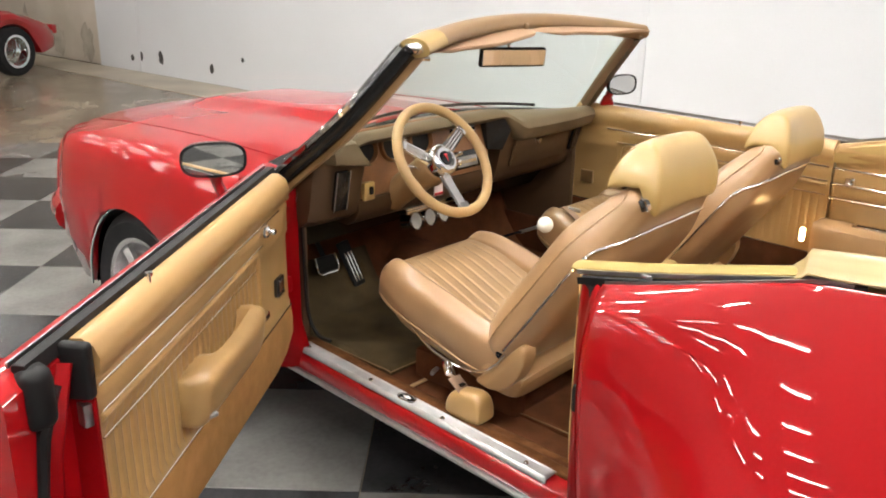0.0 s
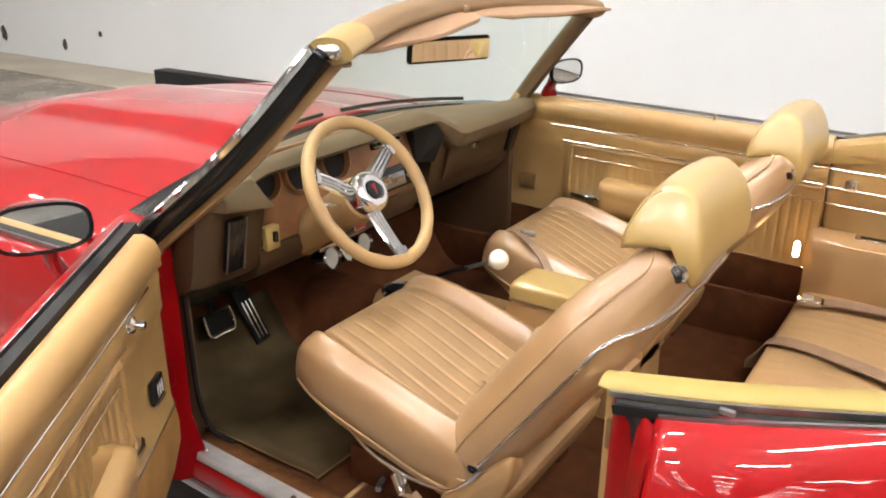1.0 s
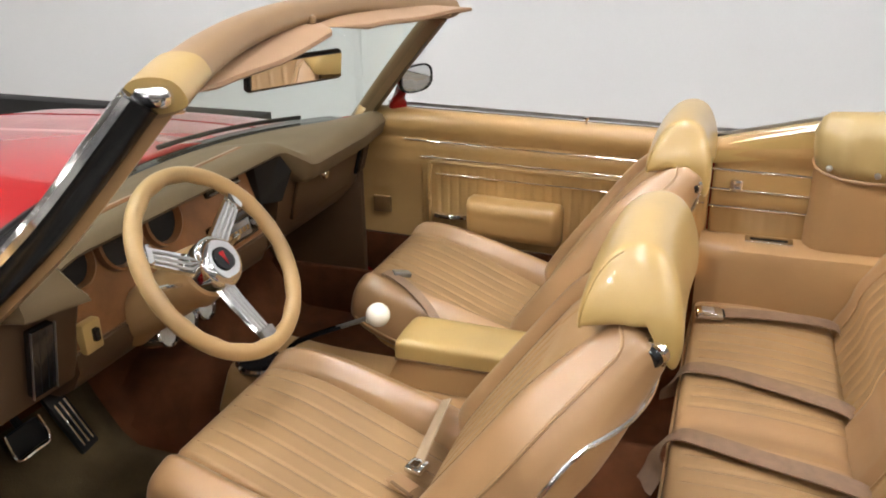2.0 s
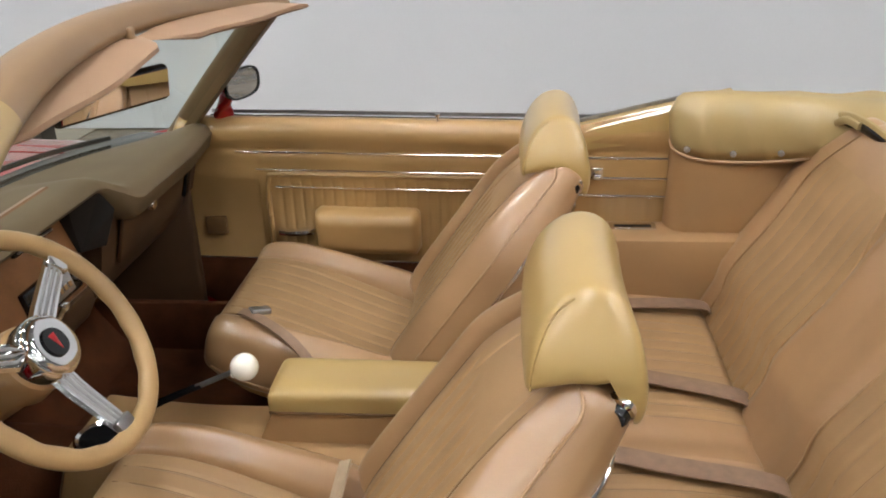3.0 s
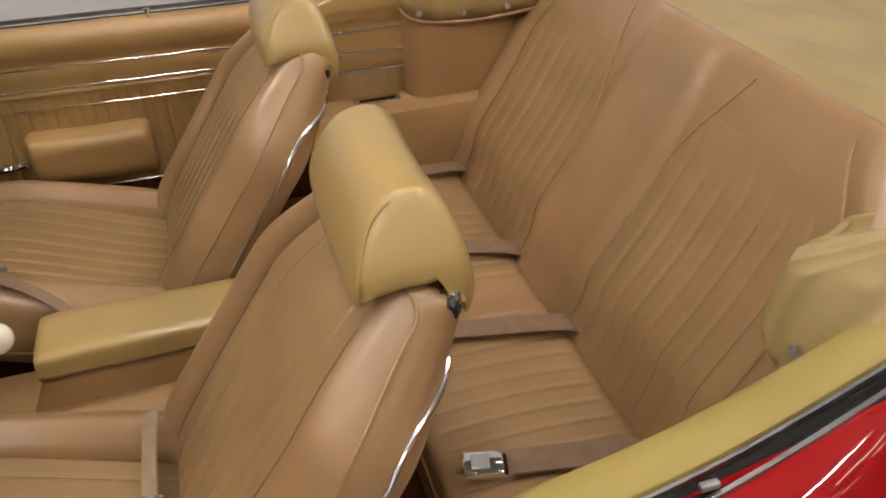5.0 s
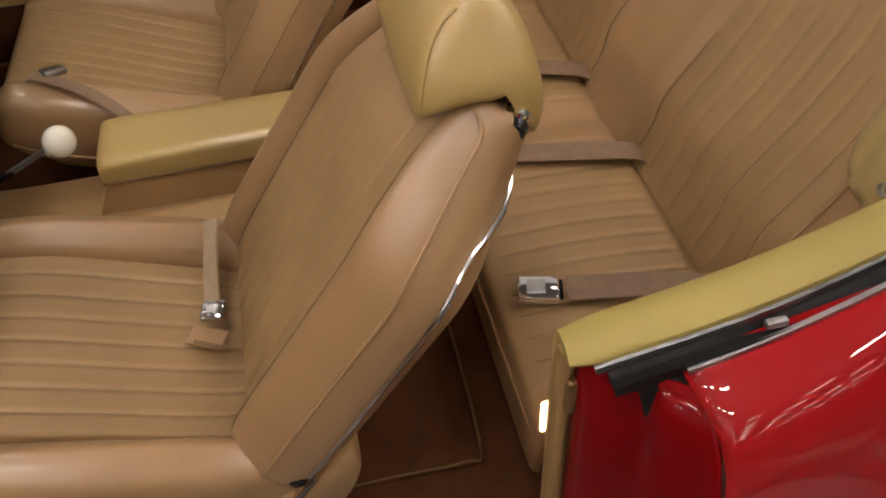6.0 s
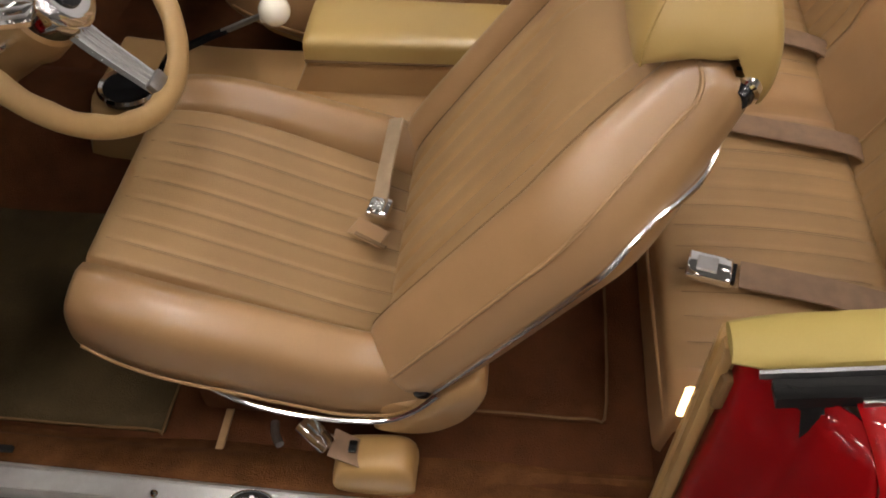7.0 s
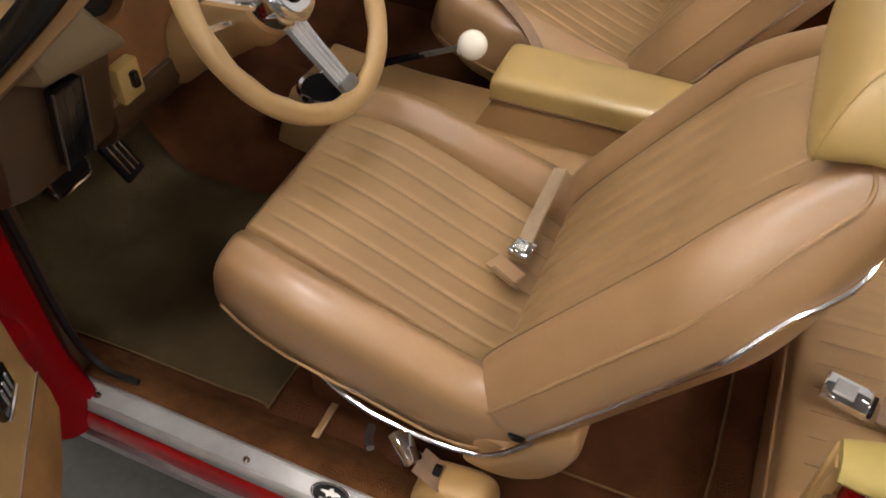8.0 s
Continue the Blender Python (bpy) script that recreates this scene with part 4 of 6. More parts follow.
        C = [back_at(s * c.x, c.y - 0.004 * (1 - v), v, 0.003) for v in (0.085, 0.2, 0.32, 0.44, 0.55, 0.64, 0.71)]
        C += [back_at(s * x, w, v, 0.001) for x, w, v in ((0.243, -0.020, 0.765), (0.238, -0.034, 0.805), (0.223, -0.051, 0.845), (0.18, -0.065, 0.880), (0.10, -0.069, 0.893), (0.0, -0.071, 0.895))]
        D = [(xc + s * x, y, z) for x, y, z in ((0.224, 0.60, 0.515), (0.240, 0.52, 0.486), (0.245, 0.43, 0.472), (0.248, 0.345, 0.482), (0.248, 0.30, 0.515), (0.246, 0.268, 0.556))]
        bm = bmesh.new()
        tube(bm, C, 0.0042, 8, 6, ry=0.0036)
        part("back_chrome", bm, CHROME_TRIM, seat, "bright chrome edge trim")
        part("cushion_chrome", tube(bmesh.new(), D, 0.0040, 8, 6), CHROME_TRIM, seat)
        bm = bmesh.new()
        lathe(bm, [(0.001, 0.006), (0.010, 0.005), (0.013, 0.001), (0.013, -0.01)], pose(xc + s * 0.236, 0.290, 0.545, 0, 90 * s, 0), 16)
        part("hinge_cover", bm, BLACK, seat)
        # lower side shell that carries the hinge
        bm = bmesh.new()
        prof = [(0.335, 0.478), (0.300, 0.505), (0.262, 0.552), (0.225, 0.590), (0.210, 0.580), (0.210, 0.545), (0.235, 0.490), (0.275, 0.452), (0.32, 0.440), (0.36, 0.45)]
        prof = [(p.x, p.y) for p in smooth_path([(y, z, 0) for y, z in prof + prof[:1]], 4)[:-1]]
        rows = [[(xc + s * x, 0.275 + (y - 0.275) * k, 0.50 + (z - 0.50) * k) for y, z in prof] for x, k in ((0.20, 1.0), (0.232, 1.0), (0.239, 0.985), (0.243, 0.95), (0.245, 0.88))]
        part("hinge_shell", grid(bm, rows, closed=True, caps=True), VINYL, seat, sharp=80)
    # headrest
    hx = xc + 0.009
    sec = [(0.070, 0.975), (0.069, 0.996), (0.060, 1.027), (0.045, 1.056), (0.022, 1.077), (-0.010, 1.082), (-0.036, 1.066), (-0.052, 1.030), (-0.060, 0.990), (-0.061, 0.958), (-0.056, 0.936), (-0.048, 0.934), (-0.041, 0.962), (-0.030, 0.986), (0.0, 0.992), (0.038, 0.982)]
    sec = [(a + head_y, b + head_z) for a, b in sec]
    sec = [(p.x, p.y) for p in smooth_path([(a, b, 0) for a, b in sec + sec[:1]], 3)[:-1]]
    bm = bmesh.new()
    rows = []
    cy, cz = head_y, 1.022 + head_z
    stations = [(1.035, 0.12), (1.033, 0.28), (1.027, 0.45), (1.016, 0.62), (1.0, 0.76), (0.978, 0.87), (0.948, 0.945), (0.91, 0.985), (0.86, 1.0)]
    stations = [(-a, b) for a, b in stations] + [(0.86 * (i / 10 - 1), 1.0) for i in range(1, 20)] + [(a, b) for a, b in reversed(stations)]
    for u, k in stations:
        row = []
        for y, z in sec:
            q = min(1, abs(u))
            a = math.atan2(z - cz, y - cy)
            b = sstep(0.45, 1.0, k)
            ry, rz = (y - cy) * b + 0.062 * math.cos(a) * (1 - b), (z - cz) * b + 0.052 * math.sin(a) * (1 - b)
            w = 0.156 - 0.034 * sstep(-0.037, 0.063, rz * k)
            row.append((hx + w * u, cy + ry * k + 0.006 * (1 - q * q), cz + rz * k + 0.004 * (1 - q * q)))
        rows.append(row)
    grid(bm, rows, closed=True, caps=True)
    part("headrest", bm, VINYL_GOLD, seat, "golden tan padded headrest", sharp=80)
    for s in (-1, 1):
        P = []
        for y, z in sec[0:13:2]:
            w = 0.156 - 0.034 * sstep(-0.037, 0.063, (z - cz) * 0.946)
            P.append((hx + s * (w * 0.949 + 0.0008), cy + (y - cy) * 0.946, cz + (z - cz) * 0.946))
        part("headrest_piping", tube(bmesh.new(), P, 0.0016, 6, 3), VINYL_GOLD, seat)
    for s in (-1, 1):
        bm = bmesh.new()
        p = Vector((hx + s * 0.112, head_y - 0.014, 0.995 + head_z))
        sweep(bm, [p, p + Vector((0, 0.025, -0.085))], ring(0.015, 14, 0.011), (0, 1, 0))
        part("headrest_post", bm, CHROME, seat, "chrome headrest post")
    bm = bmesh.new()
    box(bm, (hx, head_y - 0.012, 0.958 + head_z), (0.26, 0.055, 0.028), 0.01, 3)
    part("headrest_bracket", bm, BLACK, seat)
    for sx in (-1, 1):
        turn = frame_of((hx + sx * 0.145, head_y - 0.030, 0.971 + head_z - 0.011), (0, 0.55, 0.83), (-0.5 * sx, 0.72, -0.47))
        bm = bmesh.new()
        lathe(bm, [(0.001, 0.022), (0.013, 0.021), (0.0155, 0.016), (0.0155, -0.006)], turn, 20)
        barrel = part("post_barrel", bm, BLACK, seat, "black headrest swivel barrel")
        bm = bmesh.new()
        lathe(bm, [(0.0160, 0.012), (0.0195, 0.010), (0.0195, 0.002), (0.0160, 0.0)], turn, 20)
        part("post_collar", bm, CHROME, barrel)
    return seat


front_seat(-0.352, 0.016, 0.011, 0.026)
front_seat(0.405, 0.020, -0.006, 0.0)


# ---- dash ----
def dash():
    # top pad: stations along x, profile in y and z
    def edge(x):
        """rear edge (y, z) of the pad at x"""
        hood = sstep(0.165, 0.235, x)
        return 0.882 - 0.045 * hood + 0.02 * sstep(0.5, 0.72, x), 0.990 - 0.035 * hood - 0.02 * sstep(-0.46, -0.56, x)
    rows = []
    for i in range(61):
        x = -0.60 + 1.30 * i / 60
        c = 1 - ((x - CX) / 0.72) ** 2
        ye, ze = edge(x)
        yf, zf = 0.955 + 0.165 * c, 0.925 + 0.040 * c
        rnd = 0.5 * sstep(0.18, 0.26, x)
        low = ze - 0.018 - 0.040 * sstep(0.165, 0.24, x)
        rows.append([(x, yf + 0.03, zf - 0.04), (x, yf, zf), (x, yf + (ye - yf) * 0.33, zf + (ze + 0.012 - zf) * 0.45), (x, yf + (ye - yf) * 0.66, zf + (ze + 0.012 - zf) * 0.8), (x, ye + 0.035, ze + 0.010 - 0.008 * rnd), (x, ye + 0.010, ze + 0.003 - 0.014 * rnd), (x, ye, ze - 0.012 - 0.022 * rnd), (x, ye + 0.003 + 0.22 * (ze - 0.018 - low), low), (x, ye + 0.03, low - 0.012), (x, ye + 0.12, low - 0.016)])
    part("dash_pad", grid(bmesh.new(), rows, closed=True, caps=True), DASH, car, "tan padded dashboard top", sharp=45)
    # passenger side face with glove box
    bm = bmesh.new()
    rows = []
    for i in range(25):
        x = 0.175 + 0.525 * i / 24
        e = sstep(0.56, 0.70, x) * 0.02
        rows.append([(x, 0.885 + e, 0.925), (x, 0.893 + e, 0.90), (x, 0.905 + e, 0.86), (x, 0.918 + e, 0.80), (x, 0.930 + e, 0.755), (x, 0.955 + e, 0.728), (x, 1.05, 0.715), (x, 1.06, 0.90)])
    part("glove_panel", grid(bm, rows, closed=True, caps=True), DASH_LOW_SHADED, car, "brown tan passenger dash face", sharp=45)
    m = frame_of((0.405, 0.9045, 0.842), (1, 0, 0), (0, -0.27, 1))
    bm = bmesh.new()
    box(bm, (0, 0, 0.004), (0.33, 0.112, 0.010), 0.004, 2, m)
    g = part("glove_box_door", bm, DASH_LOW_SHADED, car)
    bm = bmesh.new()
    lathe(bm, [(0.0005, 0.016), (0.010, 0.016), (0.013, 0.011), (0.014, 0.0)], m @ Matrix.Translation((-0.04, 0.034, 0.006)), 18)
    part("glove_lock", bm, CHROME, g)
    m = frame_of((0.645, 0.915, 0.850), (1, 0.10, 0), (0, -0.27, 1))
    bm = bmesh.new()
    box(bm, (0, 0, 0.006), (0.060, 0.115, 0.014), 0.006, 2, m)
    v = part("air_vent", bm, BLACK, car, "dark upright dash vent")
    for k in range(3):
        bm = bmesh.new()
        box(bm, (-0.016 + 0.016 * k, 0, 0.014), (0.004, 0.095, 0.006), 0.001, 1, m)
        part("slat", bm, DASH_LOW_SHADED, v)
    # driver side: recessed cluster face
    cm = frame_of((-0.19, 0.935, 0.880), (1, 0, 0), (0, 0.24, 1))
    bm = bmesh.new()
    box(bm, (0, 0.02, 0), (0.63, 0.20, 0.02), 0.004, 1, cm)
    part("cluster_panel", bm, BEZEL, car, "brown instrument panel face")
    for x, r in ((-0.245, 0.040), (-0.135, 0.046), (-0.012, 0.047)):
        bm = bmesh.new()
        dm = cm @ Matrix.Translation((x, 0.058, 0.010))
        lathe(bm, [(r + 0.006, 0.0), (r + 0.005, 0.014), (r, 0.016), (r - 0.004, 0.004), (r - 0.006, -0.012)], dm, 32)
        d = part("gauge", bm, BEZEL, car, "round recessed gauge with a black face")
        bm = bmesh.new()
        lathe(bm, [(0.0005, 0.002), (r - 0.003, 0.002), (r - 0.003, -0.004)], dm, 32)
        part("gauge_face", bm, RUBBER, d)
    # centre stack: vent grille, radio, knobs
    bm = bmesh.new()
    box(bm, (0.195, 0.075, 0.012), (0.12, 0.050, 0.014), 0.004, 2, cm)
    cv = part("centre_vent", bm, BLACK, car)
    for k in range(4):
        bm = bmesh.new()
        box(bm, (0.195, 0.056 + 0.013 * k, 0.020), (0.11, 0.003, 0.008), 0.001, 1, cm)
        part("slat", bm, STEEL, cv)
    bm = bmesh.new()
    box(bm, (0.185, -0.035, 0.013), (0.16, 0.060, 0.018), 0.004, 2, cm)
    rd = part("radio", bm, BLACK, car, "chrome faced dash radio")
    bm = bmesh.new()
    box(bm, (0.185, -0.040, 0.0235), (0.10, 0.034, 0.004), 0.001, 1, cm)
    part("radio_face", bm, STEEL, rd)
    for x in (0.120, 0.252):
        bm = bmesh.new()
        lathe(bm, [(0.0005, 0.034), (0.010, 0.033), (0.013, 0.02), (0.013, 0.0)], cm @ Matrix.Translation((x, -0.038, 0.016)), 16)
        part("radio_knob", bm, CHROME, rd)
    for k in range(5):
        bm = bmesh.new()
        box(bm, (0.155 + 0.015 * k, -0.040, 0.029), (0.011, 0.012, 0.008), 0.001, 1, cm)
        part("radio_button", bm, CHROME, rd)
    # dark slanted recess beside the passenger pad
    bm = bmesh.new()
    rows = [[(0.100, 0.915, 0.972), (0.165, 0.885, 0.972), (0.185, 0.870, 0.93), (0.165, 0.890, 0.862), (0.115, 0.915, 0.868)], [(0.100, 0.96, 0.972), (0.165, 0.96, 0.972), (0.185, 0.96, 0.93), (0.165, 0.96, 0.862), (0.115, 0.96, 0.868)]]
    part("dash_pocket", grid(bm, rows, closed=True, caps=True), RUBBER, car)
    # left end block with its upright vent
    bm = bmesh.new()
    rows = []
    for x, y0, t in ((-0.676, 0.925, 0.950), (-0.664, 0.885, 0.950), (-0.64, 0.870, 0.945), (-0.58, 0.868, 0.94), (-0.50, 0.866, 0.93), (-0.488, 0.872, 0.93), (-0.482, 0.90, 0.93)):
        rows.append([(x, y0 + 0.01, t), (x, y0 + 0.010, t - 0.03), (x, y0 + 0.022, 0.86), (x, y0 + 0.034, 0.80), (x, y0 + 0.046, 0.765), (x, y0 + 0.075, 0.745), (x, 0.99, 0.735), (x, 0.95, t - 0.03)])
    part("dash_end", grid(bm, rows, closed=True, caps=True), DASH_LOW_SHADED, car, "brown tan dash end block", sharp=30)
    bm = bmesh.new()
    rows = []
    for i in range(13):
        u = i / 12
        x = -0.655 + 0.173 * u
        y0 = 0.842 + 0.075 * (1 - sstep(0, 0.16, u)) + 0.018 * sstep(0.94, 1, u)
        zl = 0.940 - 0.028 * u
        sh = 0.05 * sstep(0.3, 1, u)
        dl = 0.035 * (1 - sstep(0, 0.3, u))
        rows.append([(x - sh, 0.96, 0.985 - dl), (x - sh, 0.91, 0.992 - dl), (x - sh * 0.9, y0 + 0.045, 0.990 - dl), (x - sh * 0.75, y0 + 0.022, 0.982 - dl), (x - sh * 0.4, y0 + 0.006, zl + 0.030), (x - sh * 0.1, y0, zl + 0.010), (x, y0 + 0.002, zl + 0.002), (x, y0 + 0.010, zl), (x, y0 + 0.045, zl + 0.002), (x, 0.98, zl + 0.004)])
    part("dash_end_pad", grid(bm, rows, closed=True, caps=True), DASH, car, "tan padded dash end")
    vm = frame_of((-0.583, 0.882, 0.853), (0.99, -0.06, 0), (0.10, -0.20, 1))
    bm = bmesh.new()
    box(bm, (0, 0, 0.004), (0.044, 0.118, 0.016), 0.003, 2, vm)
    v = part("air_vent", bm, BLACK, car, "tall black dash vent with bright edge")
    for x in (-0.0225, 0.0225):
        bm = bmesh.new()
        box(bm, (x, 0, 0.012), (0.002, 0.12, 0.004), 0.0005, 1, vm)
        part("vent_edge", bm, STEEL, v)
    for k in range(2):
        bm = bmesh.new()
        box(bm, (-0.007 + 0.014 * k, 0, 0.011), (0.002, 0.11, 0.003), 0.001, 1, vm)
        part("slat", bm, RUBBER, v)
    # switch plate and lower driver panel
    bm = bmesh.new()
    box(bm, (-0.455, 0.905, 0.824), (0.042, 0.02, 0.055), 0.004, 2)
    sp = part("switch_plate", bm, VINYL_GOLD, car)
    bm = bmesh.new()
    box(bm, (-0.452, 0.893, 0.827), (0.012, 0.012, 0.024), 0.003, 2)
    part("switch", bm, BLACK, sp)
    bm = bmesh.new()
    rows = []
    for i in range(25):
        x = -0.49 + 0.60 * i / 24
        rows.append([(x, 0.93, 0.815), (x, 0.905, 0.800), (x, 0.905, 0.77), (x, 0.925, 0.735), (x, 0.96, 0.715), (x, 1.10, 0.72), (x, 1.10, 0.80)])
    part("lower_dash", grid(bm, rows, closed=True, caps=True), DASH_LOW_SHADED, car, "brown tan lower dash", sharp=45)
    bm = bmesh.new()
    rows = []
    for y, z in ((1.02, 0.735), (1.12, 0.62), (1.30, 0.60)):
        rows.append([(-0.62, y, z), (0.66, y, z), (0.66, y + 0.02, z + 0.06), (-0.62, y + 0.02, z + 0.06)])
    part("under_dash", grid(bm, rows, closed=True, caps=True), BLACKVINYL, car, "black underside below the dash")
    # hanging gauge pod
    bm = bmesh.new()
    box(bm, (-0.03, 1.055, 0.664), (0.24, 0.03, 0.012), 0.003, 2)
    box(bm, (-0.03, 1.065, 0.70), (0.20, 0.012, 0.07), 0.003, 2)
    pod = part("gauge_pod", bm, CHROME, car, "chrome bracket of three white gauges")
    for x in (-0.10, -0.03, 0.04):
        gm = frame_of((x, 1.05, 0.627), (1, 0, 0), (0, 0.30, 1))
        bm = bmesh.new()
        lathe(bm, [(0.022, -0.05), (0.030, -0.045), (0.033, 0.0), (0.034, 0.008), (0.030, 0.012), (0.026, 0.006)], gm, 28)
        c = part("pod_gauge", bm, CHROME, pod)
        bm = bmesh.new()
        lathe(bm, [(0.0005, 0.004), (0.027, 0.004), (0.028, 0.0)], gm, 28)
        box(bm, (0.004, 0.006, 0.005), (0.003, 0.02, 0.001), 0, 1, gm)
        part("pod_dial", bm, DIAL, pod, "white dial face")
    # courtesy tag by the column
    bm = bmesh.new()
    box(bm, (-0.145, 0.905, 0.775), (0.04, 0.004, 0.045), 0.001)
    tg = part("paper_tag", bm, WHITE, car)
    bm = bmesh.new()
    box(bm, (-0.145, 0.902, 0.760), (0.038, 0.003, 0.008))
    part("tag_stripe", bm, REDTAG, tg)
    # pedals
    for x, y, z, w, h in ((-0.372, 1.205, 0.500, 0.085, 0.055),):
        pm = frame_of((x, y, z), (1, 0, 0), (0, 0.45, 1))
        bm = bmesh.new()
        box(bm, (0, 0, 0), (w, h, 0.018), 0.008, 2, pm)
        tube(bm, [(x + 0.01, y + 0.01, z), (x + 0.02, y + 0.08, z + 0.08), (x + 0.02, y + 0.10, z + 0.2)], 0.009, 8, 3)
        p = part("brake_pedal", bm, RUBBER, car, "black rubber pedal with chrome rim")
        bm = bmesh.new()
        tube(bm, [pm @ Vector(q) for q in ((-w / 2, h / 2, 0.006), (-w / 2, -h / 2, 0.006), (0, -h / 2 - 0.004, 0.006), (w / 2, -h / 2, 0.006), (w / 2, h / 2, 0.006))], 0.004, 6, 3)
        part("pedal_rim", bm, CHROME, p)
    pm = frame_of((-0.252, 1.215, 0.47), (1, 0.05, 0.1), (0.12, 0.50, 1))
    bm = bmesh.new()
    box(bm, (0, 0, 0), (0.052, 0.165, 0.016), 0.006, 2, pm)
    p = part("throttle_pedal", bm, RUBBER, car, "black ribbed throttle pedal with chrome lines")
    for k in range(3):
        bm = bmesh.new()
        box(bm, (-0.014 + 0.014 * k, -0.012, 0.009), (0.005, 0.11, 0.004), 0.001, 1, pm)
        part("pedal_rib", bm, CHROME, p)
    bm = bmesh.new()
    tube(bm, [(-0.42, 1.25, 0.585), (-0.42, 1.24, 0.575)], 0.012, 8, 2)
    part("dimmer_button", bm, CHROME, car)


dash()


# ---- steering ----
def steering():
    c = Vector((-0.3166, 0.7291, 0.926))
    tilt = radians(34.7)
    n = Vector((0, -math.cos(tilt), math.sin(tilt)))
    m = frame_of(c, (1, 0, 0), (0, math.sin(tilt), math.cos(tilt)))
    bm = bmesh.new()
    rows = []
    for i in range(72):
        a = 2 * math.pi * i / 72
        row = []
        for j in range(14):
            b = 2 * math.pi * j / 14
            r = 0.0145 + 0.0012 * math.cos(18 * a) * (0.5 - 0.5 * math.cos(b))
            row.append(m @ Vector(((0.167 + r * math.cos(b)) * math.cos(a), (0.167 + r * math.cos(b)) * math.sin(a), r * math.sin(b))))
        rows.append(row)
    wheel = part("steering_wheel", grid(bm, rows, closed=True, loop=True), mat("rim_vinyl", (0.42, 0.27, 0.12), 0.4, var=0.06, scale=10, bump=0.1, bscale=500), car, "tan rim three spoke steering wheel with chrome spokes")
    for ang in (32, 152, 268):
        a = radians(ang)
        sm = m @ Matrix.Rotation(a, 4, "Z")
        bm = bmesh.new()
        sweep(bm, [sm @ Vector((x, 0, z)) for x, z in ((0.035, -0.022), (0.07, -0.018), (0.11, -0.010), (0.150, -0.002), (0.158, 0.0))], [(-0.022, -0.003), (-0.018, 0.003), (0.018, 0.003), (0.022, -0.003)], n, scale=lambda u: 1 - 0.28 * u)
        sp = part("spoke", bm, CHROME, wheel, "polished spoke")
        for k in (-1, 0, 1):
            bm = bmesh.new()
            sweep(bm, [sm @ Vector((x, 0.010 * k * (1 - 1.6 * (x - 0.04)), z + 0.0035)) for x, z in ((0.045, -0.021), (0.07, -0.018), (0.11, -0.010), (0.145, -0.003))], [(-0.0022, -0.002), (-0.0015, 0.002), (0.0015, 0.002), (0.0022, -0.002)], n)
            part("spoke_rib", bm, BRUSHED, sp)
        bm = bmesh.new()
        box(bm, (0.148, 0, 0.0), (0.022, 0.036, 0.012), 0.004, 2, sm)
        part("spoke_foot", bm, CHROME if ang != 268 else STEEL, sp)
    bm = bmesh.new()
    lathe(bm, [(0.046, -0.030), (0.048, -0.005), (0.046, 0.004), (0.040, 0.010), (0.030, 0.012), (0.022, 0.009), (0.0005, 0.010)], m, 40)
    hub = part("hub", bm, CHROME, wheel, "chrome hub with a dark emblem")
    bm = bmesh.new()
    lathe(bm, [(0.0005, 0.0135), (0.021, 0.0125), (0.022, 0.009)], m, 28)
    part("hub_emblem", bm, BLACK, hub)
    bm = bmesh.new()
    vs = [m @ Vector(q) for q in ((-0.006, 0.012, 0.0142), (0.006, 0.012, 0.0142), (0.0, -0.013, 0.0142))]
    bm.faces.new([bm.verts.new(v) for v in vs])
    em = part("emblem_mark", bm, REDTAG, hub)
    em.modifiers.new("thick", "SOLIDIFY").thickness = 0.0012
    bm = bmesh.new()
    lathe(bm, [(0.040, -0.025), (0.050, -0.035), (0.055, -0.07), (0.048, -0.09), (0.046, -0.22), (0.05, -0.26)], m, 28)
    col = part("steering_column", bm, VINYL, car, "tan steering column")
    for s, z in ((-1, -0.055), (1, -0.055)):
        bm = bmesh.new()
        p = m @ Vector((s * 0.045, 0.0, z))
        q = m @ Vector((s * 0.125, 0.02, z + 0.012))
        tube(bm, [p, (p + q) / 2 + n * 0.004, q], 0.0045, 8, 3)
        box(bm, q, (0.016, 0.012, 0.012), 0.004, 2)
        part("turn_stalk" if s < 0 else "column_lever", bm, CHROME, col)


steering()


